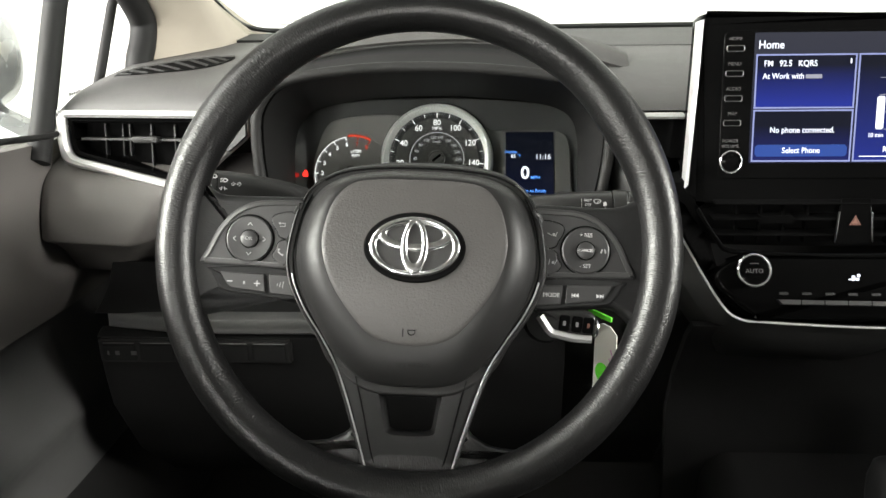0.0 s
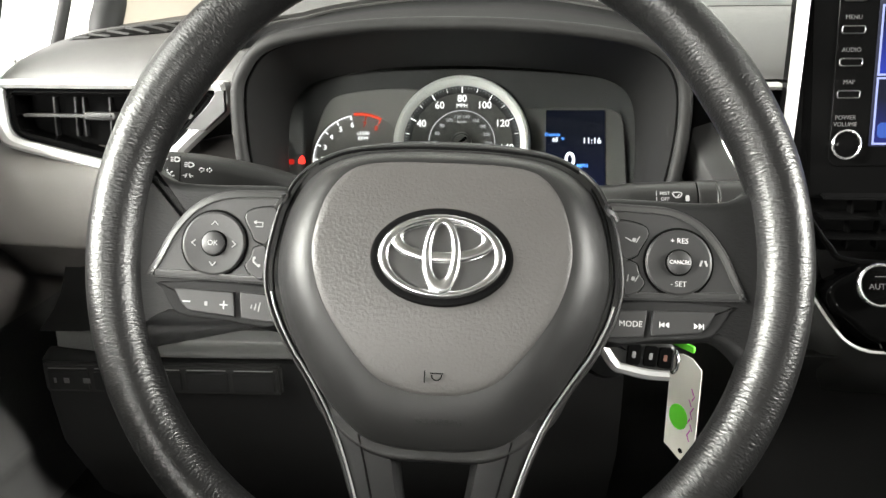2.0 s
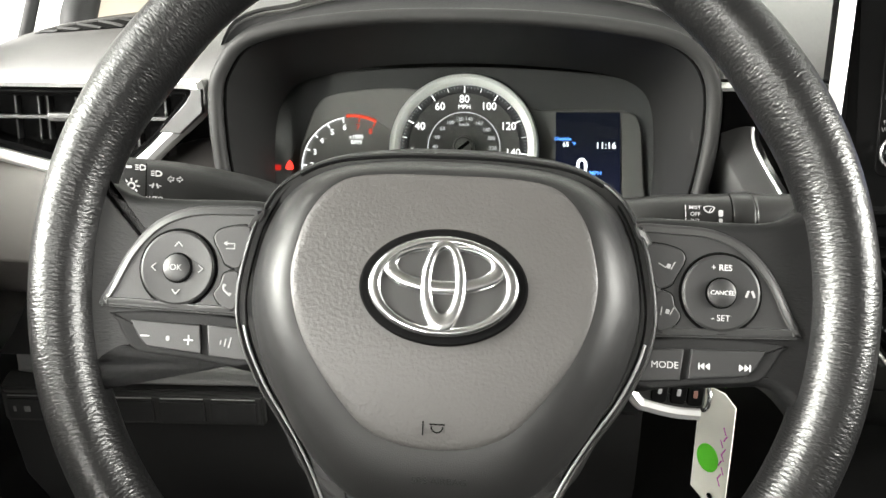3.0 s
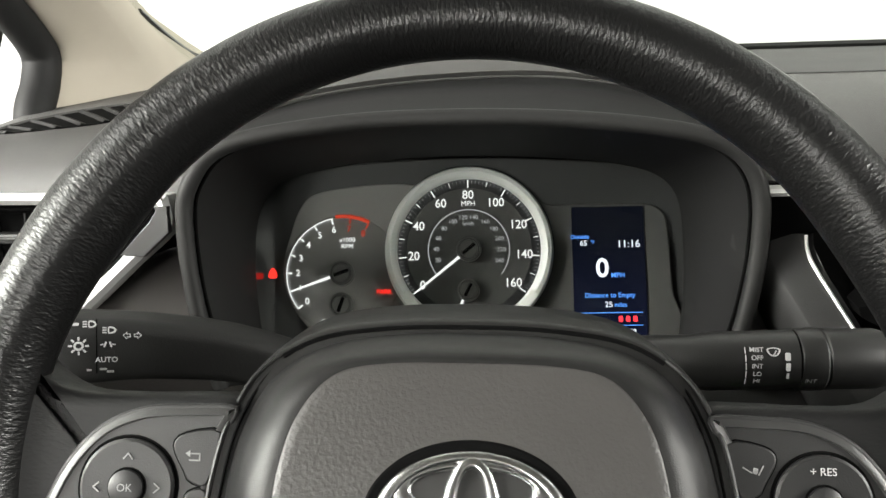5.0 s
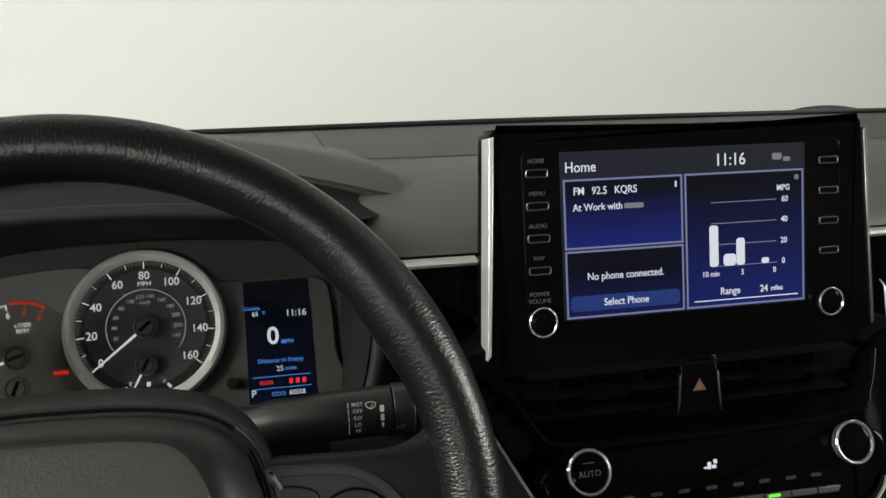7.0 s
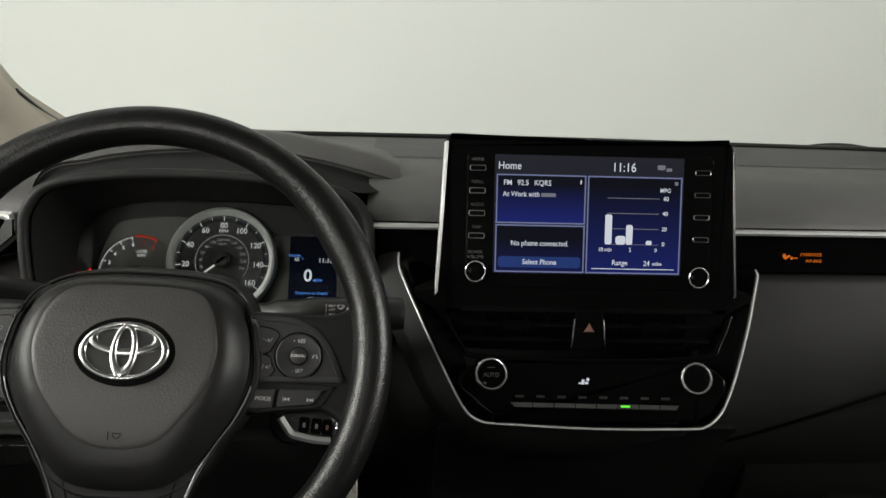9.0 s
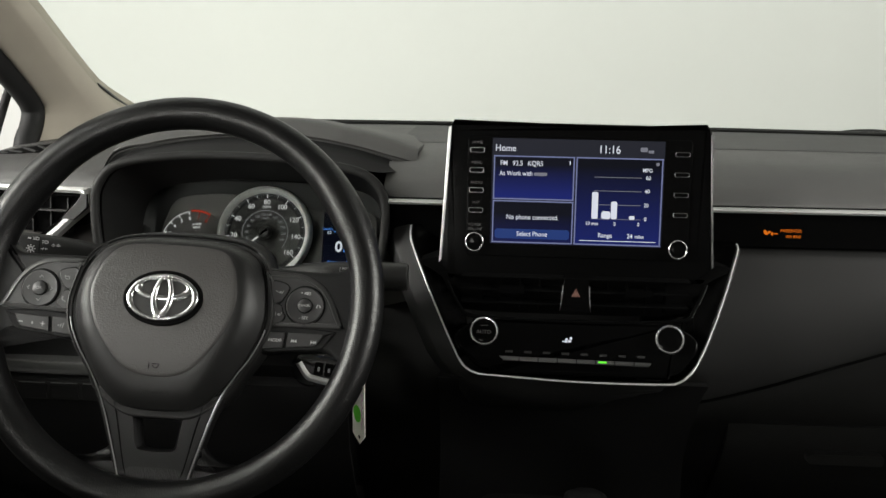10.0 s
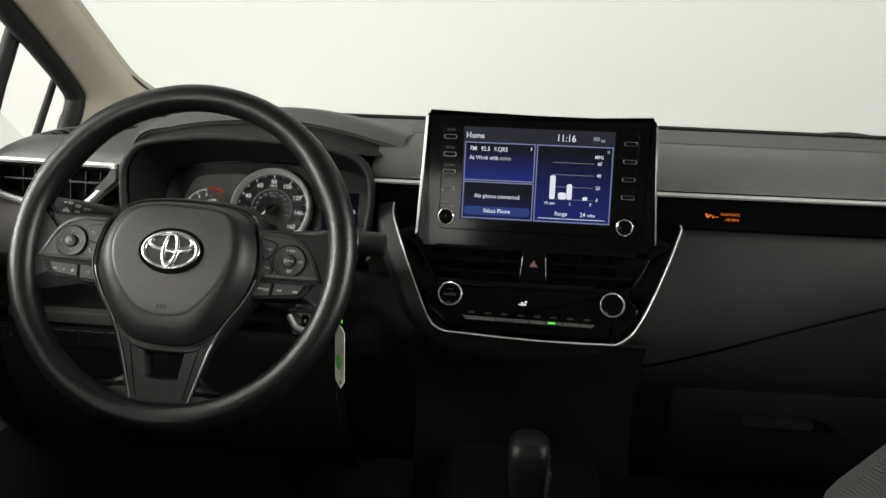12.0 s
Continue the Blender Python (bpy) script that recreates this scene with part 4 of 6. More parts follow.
# bright line down the V and round its foot, with a dark joint each side
k0 = next(i for i in range(len(V_PTS)) if V_PTS[i][1] < 0.046)
k1 = max(i for i in range(len(V_PTS)) if V_PTS[i][1] < 0.046)
vee = [(V_PTS[i][0], V_PTS[i][1], edge_w(V_PTS[i][1]) + 0.0012) for i in range(k0, k1 + 1)]
part("outer_bead", tube([(u * 1.010, v * 1.005, w - 0.0008) for u, v, w in vee], 0.0010, 8), PADEDGE, wheel, "satin black outer bead")
part("silver_line", tube([(u * 0.982, v * 0.992, w - 0.0003) for u, v, w in vee if v < -0.020], 0.0006, 8), LINE, wheel, "thin silver accent line")
part("foot_line", tube([(u * 0.995, v * 0.997, w) for u, v, w in vee if v < -0.150], 0.0011, 8), SATIN, wheel, "bright silver foot of the accent line")
for k in (0.997, 0.968):
    part("gap_line", tube([(u * k, v * (0.5 + 0.5 * k), w - 0.0011) for u, v, w in vee], 0.0005, 6), GROOVE, wheel)
for s in (-1, 1):
    part("dark_line", tube([(s * u, v - 0.0012, edge_w(v) + 0.0008) for u, v in V_PTS if u > -1e-6 and 0.044 < v], 0.0010, 6), GROOVE, wheel, "thin dark joint line")

# centre pad: a rounded shield with a raised grained middle
PADHALF = [(0, 0.0550), (0.028, 0.0540), (0.052, 0.0495), (0.069, 0.0385), (0.0772, 0.0215), (0.0812, 0.0035), (0.0818, -0.0140), (0.0782, -0.0300), (0.0700, -0.0480), (0.0560, -0.0705), (0.0362, -0.0895), (0.018, -0.0948), (0, -0.0955)]
FACET = [(0, 0.0440), (0.028, 0.0434), (0.0450, 0.0395), (0.0555, 0.0270), (0.0605, 0.0100), (0.0613, -0.0040), (0.0570, -0.0210), (0.0482, -0.0375), (0.0312, -0.0585), (0.0160, -0.0662), (0, -0.0680)]
pad_o, fac_o = resample([(p.x, p.y) for p in smooth(mirror(PADHALF), 6)], 132), resample([(p.x, p.y) for p in smooth(mirror(FACET), 6)], 132)
loops = [[(u, v, pad_w(v) - 0.012) for u, v in pad_o], [(u, v, pad_w(v) - 0.0012) for u, v in pad_o], [(u, v, pad_w(v)) for u, v in inset(pad_o, 0.0006)]]
for t in (0.05, 0.12, 0.22, 0.34, 0.48, 0.62, 0.78, 0.9, 1.0):
    row = []
    for a, b in zip(inset(pad_o, 0.0010), fac_o):
        s = 1 - (1 - t) ** 2.2
        row.append((a[0] + (b[0] - a[0]) * t, a[1] + (b[1] - a[1]) * t, pad_w(a[1]) + (facet_w(b[1]) - 0.0007 - pad_w(a[1])) * s))
    loops.append(row)
part("pad_surround", rings(bmesh.new(), loops, True, True, False), PADEDGE, wheel, "fine-grained satin airbag cover, darkened like shade", angle=70)
loops = [[(u, v, facet_w(v) - d) for u, v in inset(fac_o, q)] for q, d in ((-0.0012, 0.0030), (-0.0004, 0.0010), (0.0008, 0.0004), (0.0022, 0.0001))]
for s in (0.94, 0.89, 0.82, 0.74, 0.66, 0.58, 0.5, 0.42, 0.34, 0.26, 0.18, 0.1, 0.03):
    loops.append([(u * s, v * s, facet_w(v * s) + 0.0004 * (1 - s)) for u, v in fac_o])
padmid = part("pad_middle", rings(bmesh.new(), loops, True, False, True), PAD, wheel, "grained raised middle of the airbag cover, in a lit tone", angle=60)
# emblem: a chrome oval with two crossed ovals inside, as plain shapes
emblem = part("emblem", slab(ellipse(0.0338, 0.0236, 64), -0.003, 0.0010, 0.0010), GROOVE, wheel, "chrome oval emblem", pose(0.0004, -0.0030, 0.0262, -7))


def oval(out, hole, cy, w, dy=0.0):
    return part("emblem_ring", ringplate(ellipse(*out, 72, 0, cy), ellipse(*hole, 72, 0, cy + dy), 0.0004, w, 0.0012), CHROME, emblem, angle=60)


part("emblem_floor", slab(ellipse(0.0270, 0.0175, 48), 0.0006, 0.0013, 0.0002), EDGEGREY, emblem)
oval((0.0301, 0.0203), (0.0248, 0.0166), 0.0, 0.0034)
oval((0.0248, 0.0104), (0.0184, 0.0060), 0.0068, 0.0030, 0.0016)
oval((0.0092, 0.0190), (0.0046, 0.0126), 0.0, 0.0037, 0.0018)
mark_w = facet_w(-0.0590) + 0.0002
bar("horn_mark", -0.0052, -0.0590, 0.0006, 0.0060, wheel, GROOVE, mark_w)
bar("horn_mark", 0.0004, -0.0575, 0.0062, 0.0006, wheel, GROOVE, mark_w)
part("horn_mark", tube([(0.0004 + 0.0024 * math.cos(math.pi * k / 8), -0.0582 - 0.0026 * math.sin(math.pi * k / 8), mark_w) for k in range(9)], 0.0003, 5), GROOVE, wheel)
letters = written("pad_lettering", "SRS AIRBAG", 0.0042, wheel, 0.0015, -0.0800, 0.0186, MATBLACK)
letters.matrix_basis = pose(0.0020, -0.0805, 0.0189, 17)

# side spokes with switch pods
POD_AT = pose(0, -0.0045, -0.0035)
POD = [(0.0792, 0.0322), (0.0950, 0.0328), (0.1120, 0.0315), (0.1265, 0.0250), (0.1375, 0.0125), (0.1450, -0.0030), (0.1485, -0.0095), (0.1470, -0.0125), (0.1300, -0.0130), (0.0872, -0.0138), (0.0868, -0.0020), (0.0856, 0.0100), (0.0828, 0.0220)]
ARM = [(0.0785, 0.0350), (0.1000, 0.0360), (0.1180, 0.0355), (0.1400, 0.0370), (0.1560, 0.0480), (0.1640, 0.0620), (0.1700, 0.03), (0.1710, -0.02), (0.1650, -0.0520), (0.1570, -0.0560), (0.1480, -0.0430), (0.1360, -0.0338), (0.1180, -0.0345), (0.0950, -0.0358), (0.0805, -0.0370), (0.0860, -0.0200), (0.0862, -0.0050), (0.0848, 0.0100), (0.0815, 0.0240)]
LOW = [(0.0866, -0.0150), (0.1400, -0.0148), (0.1405, -0.0190), (0.1345, -0.0285), (0.1275, -0.0318), (0.1060, -0.0335), (0.0818, -0.0352)]


def flip(outline, s):
    return [(u * s, v) for u, v in outline]


def closed(outline, n=4):
    return [(p.x, p.y) for p in smooth(outline, n)]


def chevron(parent, u, v, turn, size=0.0035):
    for a in (40, -40):
        du, dv = polar(size * 0.42, turn + 180 + a)
        bar("arrow_mark", u + du, v + dv, size, 0.0005, parent, PAINTGREY, 0.0022, turn=turn + a)


for s, side in ((-1, "left"), (1, "right")):
    arm = part("side_spoke", slab(flip(closed(ARM), s), -0.016, 0.0070, 0.0045), SPOKEHIDE, wheel, "leather-covered side spoke", POD_AT, 60)
    pod = part("switch_pod", slab(flip(closed(POD), s), 0.0, 0.0082, 0.0010), BUTTON, wheel, "dark grey switch pod", POD_AT)
    edge_out = closed(POD)
    edge_in = inset(edge_out, 0.0042)
    loops = [[(u * s, v, 0.0060) for u, v in edge_out], [(u * s, v, 0.0075) for u, v in edge_out], [(u * s, v, 0.0092) for u, v in inset(edge_out, 0.0034)], [(u * s, v, 0.0092) for u, v in inset(edge_out, 0.0038)], [(u * s, v, 0.0080) for u, v in edge_in]]
    part("pod_edge", rings(bmesh.new(), loops), EDGEGREY, pod, "satin grey chamfered edge")
    part("lower_bed", slab(flip(closed(LOW, 3), s), 0.0, 0.0080, 0.0014), MATBLACK, pod, "matt black bed of the lower keys")
    part("bottom_line", tube([(0.0885 * s, -0.0140, 0.0088), (0.147 * s, -0.0126, 0.0088)], 0.0006, 6), GLOSSGREY, pod)
    cx = 0.1150 * s
    part("dish_gap", lathe([(0.0172, 0.0070), (0.0172, 0.0084), (0.0, 0.0084)], 40), GROOVE, pod, m=pose(cx, 0.0050, 0))
    dish = part("round_switch", lathe([(0.0160, 0.0), (0.0160, 0.0018), (0.0150, 0.0024), (0.0100, 0.0018), (0.0, 0.0016)], 40), BUTTON, pod, "round four-way switch", pose(cx, 0.0050, 0.0078))
    part("switch_gap", lathe([(0.0066, 0.0014), (0.0066, 0.0020), (0, 0.0020)], 28), GROOVE, dish)
    mid_b = part("middle_button", lathe([(0.0058, 0.0), (0.0058, 0.0022), (0.0050, 0.0027), (0.0, 0.0029)], 28), BUTTON, dish, "", pose(0, 0, 0.0012))
    if s < 0:
        written("button_text", "OK", 0.0036, mid_b, 0, 0, 0.0030, PAINTGREY)
        for a in (0, 90, 180, 270):
            u, v = polar(0.0112, a)
            chevron(dish, u, v, a, 0.0028)
    else:
        written("button_text", "CANCEL", 0.0026, mid_b, 0, 0, 0.0030, PAINTWHITE)
        written("button_text", "+ RES", 0.0036, dish, 0, 0.0105, 0.0022, PAINTWHITE)
        written("button_text", "- SET", 0.0036, dish, 0, -0.0105, 0.0022, PAINTWHITE)
        for q in (-0.0012, 0.0012):
            bar("car_mark", 0.0118 + q, 0.0, 0.0010, 0.0030, dish, PAINTGREY, 0.0022, turn=20 if q > 0 else -20)
    for outline, z in (([(0.0838, 0.0240), (0.0965, 0.0236), (0.1008, 0.0188), (0.0968, 0.0105), (0.0945, 0.0068), (0.0876, 0.0064)], 0), ([(0.0880, 0.0045), (0.0950, 0.0042), (0.0968, -0.0010), (0.0993, -0.0055), (0.0955, -0.0108), (0.0886, -0.0115)], 1)):
        part("key_gap", slab(flip(closed(outline, 3), s), 0.0070, 0.0085, 0.0002), GROOVE, pod)
        key = part("push_button", slab(inset(flip(closed(outline, 3), s), 0.0006), 0.0070, 0.0094, 0.0006), BUTTON, pod)
        uu, vv = (0.0928 * s, 0.0155) if z == 0 else (0.0928 * s, -0.0035)
        if s < 0 and z == 0:
            bar("return_mark", uu, vv + 0.0010, 0.0034, 0.0005, key, PAINTGREY, 0.0093)
            bar("return_mark", uu, vv - 0.0012, 0.0034, 0.0005, key, PAINTGREY, 0.0093)
            bar("return_mark", uu + 0.0019, vv - 0.0001, 0.0005, 0.0026, key, PAINTGREY, 0.0093)
            part("return_mark", slab([(uu - 0.0030, vv + 0.0010), (uu - 0.0013, vv + 0.0022), (uu - 0.0013, vv - 0.0002)], 0.0092, 0.0096, 0.0001, steps=1), PAINTGREY, key)
        elif s < 0:
            part("phone_mark", tube(smooth([(uu - 0.0017, vv + 0.0024, 0.0094), (uu - 0.0014, vv, 0.0094), (uu + 0.0014, vv - 0.0022, 0.0094)], 4, False), 0.0005, 6, flat=0.5), PAINTGREY, key)
            for q in ((-0.0013, 0.0020), (0.0012, -0.0017)):
                bar("phone_mark", uu + q[0], vv + q[1], 0.0013, 0.0012, key, PAINTGREY, 0.0093, turn=40)
        else:
            bar("lane_mark", uu - 0.0022, vv, 0.0005, 0.0036, key, PAINTGREY, 0.0093, turn=-8 if z else 60)
            bar("lane_mark", uu + 0.0022, vv, 0.0005, 0.0036, key, PAINTGREY, 0.0093, turn=-28)
            bar("lane_mark", uu + 0.0004, vv - 0.0002, 0.0016, 0.0020, key, PAINTGREY, 0.0093, turn=-15)
    mode = [(0.0866, -0.0192), (0.1004, -0.0189), (0.0990, -0.0318), (0.0818, -0.0330)]
    seek = [(0.1034, -0.0188), (0.1338, -0.0181), (0.1300, -0.0252), (0.1262, -0.0290), (0.1060, -0.0310), (0.1022, -0.0312)]
    for outline in (mode, seek):
        key = part("push_button", slab(flip(outline, s), 0.0060, 0.0096, 0.0008), BUTTON, pod)
        if s > 0 and outline is mode:
            written("button_text", "MODE", 0.0040, key, 0.0926, -0.0258, 0.0097, PAINTWHITE)
        elif s > 0:
            for u0, d in ((0.1092, -1), (0.1248, 1)):
                bar("track_mark", u0 + 0.0026 * d, -0.0255, 0.0005, 0.0028, key, PAINTWHITE, 0.0096)
                for q in (0, 1):
                    part("track_mark", slab([(u0 + (0.0024 - 0.0022 * q) * d, -0.0255), (u0 + (0.0004 - 0.0022 * q) * d, -0.0241), (u0 + (0.0004 - 0.0022 * q) * d, -0.0269)], 0.0095, 0.0099, 0.0001, steps=1), PAINTWHITE, key)
        elif outline is seek:
            bar("minus_mark", -0.1270, -0.0245, 0.0040, 0.0006, key, PAINTWHITE, 0.0096)
            bar("plus_mark", -0.1080, -0.0255, 0.0042, 0.0006, key, PAINTWHITE, 0.0096)
            bar("plus_mark", -0.1080, -0.0255, 0.0006, 0.0042, key, PAINTWHITE, 0.0096)
            bar("speaker_mark", -0.1170, -0.0252, 0.0016, 0.0022, key, PAINTGREY, 0.0096)
        else:
            for q in range(3):
                bar("voice_mark", -0.0940 + 0.0020 * q, -0.0258, 0.0007, 0.0020 + 0.0014 * q, key, PAINTGREY, 0.0096, turn=-10)

# ---- steering column and stalks ----
column = thing("steering_column", pose(-0.002, 0.705, 0.85), "dark plastic steering column cover", "steering column")
into = pose(-0.012, 0.72, 0.84).inverted()
secs = []
for yv, zv, wv, hv in ((0.605, 0.862, 0.040, 0.036), (0.625, 0.858, 0.052, 0.038), (0.70, 0.832, 0.058, 0.040), (0.80, 0.785, 0.060, 0.042), (0.90, 0.755, 0.06, 0.045)):
    secs.append([(-0.012 + u, yv, zv + v) for u, v in rrect(2 * wv, 2 * hv, 0.02)])
part("column_cover", rings(bmesh.new(), secs, True, True, True), DASHSMOOTH, column, "", into, 50)

turn_stalk = thing("turn_signal_stalk", pose(-0.0740, 0.684, 0.8932) @ Matrix.Diagonal((1.03, 1.03, 1.03, 1)), "black light and turn signal stalk with white symbols", "control stalk")
spts = [(0.03, 0.02, -0.034), (0.0, 0.008, -0.021), (-0.04, -0.008, -0.001), (-0.075, -0.022, 0.0095), (-0.098, -0.030, 0.013), (-0.118, -0.036, 0.015)]
secs = []
for q, h, dep in zip(smooth(spts, 4, False), [0.0200 + 0.0007 * k for k in range(21)], [0.020] * 18 + [0.019, 0.016, 0.010]):
    secs.append([(q.x, q.y + v, q.z + u) for u, v in rrect(h if dep > 0.015 else h * 0.86, dep, dep * 0.30, n=5)])
part("stalk_arm", rings(bmesh.new(), secs, True, True, True), DASHSMOOTH, turn_stalk, angle=60)
marks = part("symbol_band", slab(rrect(0.004, 0.004, 0.001), -0.004, -0.0006, 0.0002), DASHSMOOTH, turn_stalk, "white printed light symbols", face(-0.0865, -0.0370, 0.0115, 0, 19, 8))
bar("column_gap", -0.0052, 0.0045, 0.0006, 0.0250, marks, GROOVE, 0.0)


def lamp_symbol(u, v, k=1.0):
    """A headlamp sign: a rounded lens with beams to its left."""
    part("lens_symbol", ringplate([(u + a * k, v + b * k) for a, b in closed([(0.0, 0.0016), (0.0022, 0.0013), (0.0032, 0.0), (0.0022, -0.0013), (0.0, -0.0016), (-0.0003, 0.0)], 3)], [(u + 0.0004 + a * k * 0.6, v + b * k * 0.6) for a, b in closed([(0.0, 0.0016), (0.0022, 0.0013), (0.0032, 0.0), (0.0022, -0.0013), (0.0, -0.0016), (-0.0003, 0.0)], 3)], 0.0, 0.0003, 0.0001), PAINTWHITE, marks)
    for q in (-1, 0, 1):
        bar("beam_symbol", u - 0.0016 * k, v + 0.0011 * q * k, 0.0018 * k, 0.0005, marks, PAINTWHITE)


lamp_symbol(-0.0082, 0.0147)
bar("stalk_symbol", -0.0137, 0.0147, 0.0030, 0.0013, marks, PAINTWHITE)
sun = part("sun_symbol", lathe([(0.0021, 0.0), (0.0021, 0.0003), (0.0012, 0.0003), (0.0012, 0.0)], 18), PAINTWHITE, marks, "", pose(-0.0124, 0.0047, 0))
for k in range(8):
    u, v = polar(0.0033, 45 * k)
    bar("ray", u, v, 0.0016, 0.0008, sun, PAINTWHITE, 0, turn=45 * k)
lamp_symbol(-0.0004, 0.0119)
for d in (-1, 1):
    bar("stalk_symbol", -0.0007 + 0.0011 * d, 0.0053, 0.0008, 0.0026, marks, PAINTWHITE, turn=18 * d)
    bar("stalk_symbol", -0.0007 + 0.0024 * d, 0.0053, 0.0014, 0.0005, marks, PAINTWHITE, turn=-15 * d)
    c = 0.0092 + 0.0021 * d
    arrow = [(c + d * 0.0018, 0.0093), (c, 0.0111), (c, 0.0101), (c - d * 0.0014, 0.0101), (c - d * 0.0014, 0.0085), (c, 0.0085), (c, 0.0075)]
    part("arrow_symbol", ringplate(arrow, inset(arrow, 0.0004), 0.0, 0.0003, 0.0001), PAINTWHITE, marks)
written("stalk_text", "AUTO", 0.0033, marks, -0.0012, -0.0018, 0.0003, PAINTWHITE, bold=0.00005)
bar("stalk_symbol", -0.0026, -0.0062, 0.0030, 0.0010, marks, PAINTGREY)
bar("stalk_symbol", 0.0003, -0.0074, 0.0030, 0.0010, marks, PAINTGREY)
bar("stalk_symbol", -0.0083, -0.0066, 0.0020, 0.0009, marks, PAINTGREY)

wipe_stalk = thing("wiper_stalk", pose(0.0826, 0.6789, 0.8825) @ Matrix.Diagonal((0.92, 0.92, 0.92, 1)), "black wiper stalk with white symbols", "control stalk")
part("stalk_arm", tube(smooth([(-0.03, 0.02, -0.009), (0.0, 0.008, -0.003), (0.03, -0.001, 0.001), (0.072, -0.004, 0.003)], 4, False), [0.012] * 4 + [0.0140] * 4 + [0.0152] * 5, 20), PADSMOOTH, wipe_stalk, angle=60)
tip = pose(0.072, -0.004, 0.003, 0, 90, 0)
part("twist_ring", lathe([(0.0152, 0.0), (0.0160, 0.0015), (0.0160, 0.0120), (0.0152, 0.0130)], 26), PADSMOOTH, wipe_stalk, "", tip)
part("end_cap", lathe([(0.0148, 0.0135), (0.0155, 0.0145), (0.0152, 0.040), (0.0138, 0.0445), (0.0, 0.0455)], 26), PADSMOOTH, wipe_stalk, "", tip)


def on_stalk(x, v, lift=0.0002):
    """A place on the round stalk, v along its girth."""
    a = 14 + math.degrees(v / 0.0152)
    cy, cz = -0.001 - (x - 0.03) * 0.0714, 0.001 + (x - 0.03) * 0.0476
    return face(x, cy - (0.0154 + lift) * math.cos(radians(a)), cz + (0.0154 + lift) * math.sin(radians(a)), a, -4)


for k, txt in enumerate(("MIST", "OFF", "INT", "LO", "HI")):
    written("stalk_text", txt, 0.0033, wipe_stalk, 0, 0, 0, PAINTWHITE, "CENTER", bold=0.00004).matrix_basis = on_stalk(0.0500, 0.0080 - 0.0040 * k)
    bar("stalk_symbol", 0, 0, 0.0005, 0.0034, wipe_stalk, PAINTWHITE).matrix_basis = on_stalk(0.0445, 0.0080 - 0.0040 * k)
sign = part("wiper_symbol", ringplate(closed([(-0.0034, 0.0014), (0.0, 0.0024), (0.0034, 0.0014), (0.0016, -0.0018), (-0.0016, -0.0018)], 3), closed([(-0.0026, 0.0011), (0.0, 0.0019), (0.0026, 0.0011), (0.0012, -0.0013), (-0.0012, -0.0013)], 3), 0, 0.0003, 0.0001), PAINTWHITE, wipe_stalk, "", on_stalk(0.0580, 0.0066))
bar("wiper_line", 0.0006, -0.0004, 0.0005, 0.0032, sign, PAINTWHITE, turn=-35)
for v, dv, du in ((0.0042, 0.0040, 0.0026), (-0.0008, 0.0040, 0.0021), (-0.0054, 0.0030, 0.0012)):
    bar("level_mark", 0, 0, du, dv, wipe_stalk, PAINTWHITE).matrix_basis = on_stalk(0.0645, v)
written("stalk_text", "INT", 0.0034, wipe_stalk, 0, 0, 0, PAINTGREY).matrix_basis = on_stalk(0.0755, -0.0082, 0.0012)

# ---- key with paper tag ----
keym = face(0.108, 0.630, 0.799, 12, 0, 6)
key = thing("car_key", keym, "black remote car key with chrome edge in the ignition", "key")
part("ignition_barrel", lathe([(0.019, -0.06), (0.019, -0.016), (0.016, -0.012), (0.0, -0.012)], 24), GLOSSGREY, key, m=pose(-0.012, 0.0, 0))
part("fob_body", slab(closed([(-0.021, 0.014), (0.005, 0.015), (0.023, 0.013), (0.0255, 0.004), (0.024, -0.0055), (0.010, -0.0060), (-0.007, -0.0035), (-0.019, 0.007)], 4), -0.006, 0.006, 0.003), PADSMOOTH, key, "black remote body")
part("chrome_edge", tube(smooth([(-0.0195, 0.0085, 0.0), (-0.0100, -0.0030, 0.0), (-0.0040, -0.0048, 0.0), (0.0100, -0.0065, 0.0), (0.0235, -0.0060, 0.0)], 5, False), 0.0036, 8), SATIN, key, "bright metal lower edge", pose(0, -0.0005, 0.005))
for u, m in ((0.0005, PAINTGREY), (0.0106, PAINTGREY), (0.0195, LITRED)):
    b = part("remote_button", slab(rrect(0.0085, 0.013, 0.002), 0.0055, 0.0072, 0.0006), GROOVE, key, m=pose(u, 0.0045, 0))
    bar("button_mark", 0, 0, 0.0022, 0.0040, b, PINK if m is LITRED else m, 0.0072)
part("key_ring", tube([(0.026 + 0.001 * math.sin(2 * math.pi * i / 24), 0.002 + 0.0075 * math.cos(2 * math.pi * i / 24), 0.0075 * math.sin(2 * math.pi * i / 24)) for i in range(24)], 0.0011, 6, True, up=(1, 0, 0)), CHROME, key, "steel key ring")
tag = thing("key_tag", pose(0.1438, 0.642, 0.7915, 90, 0, -52), "white paper key tag with green sticker on the key ring", "paper tag")
part("card", slab([(-0.0105, 0.0), (-0.0020, 0.0045), (0.0060, 0.0045), (0.0140, -0.001), (0.0140, -0.060), (0.0040, -0.071), (-0.0105, -0.064)], -0.0004, 0.0004, 0.0002, steps=1), CARD, tag, "white card")
part("sticker", slab(ellipse(0.0075, 0.0090, 28, -0.0005, -0.040), 0.0003, 0.0006, 0.0001), GREENPAPER, tag, "round bright green sticker")
for k in range(9):
    bar("pen_stroke", 0.0090 + 0.0012 * math.sin(2.3 * k), -0.018 - 0.0042 * k, 0.0008, 0.0048, tag, PINKINK, 0.0004, 0.0001, turn=25 * (-1) ** k)
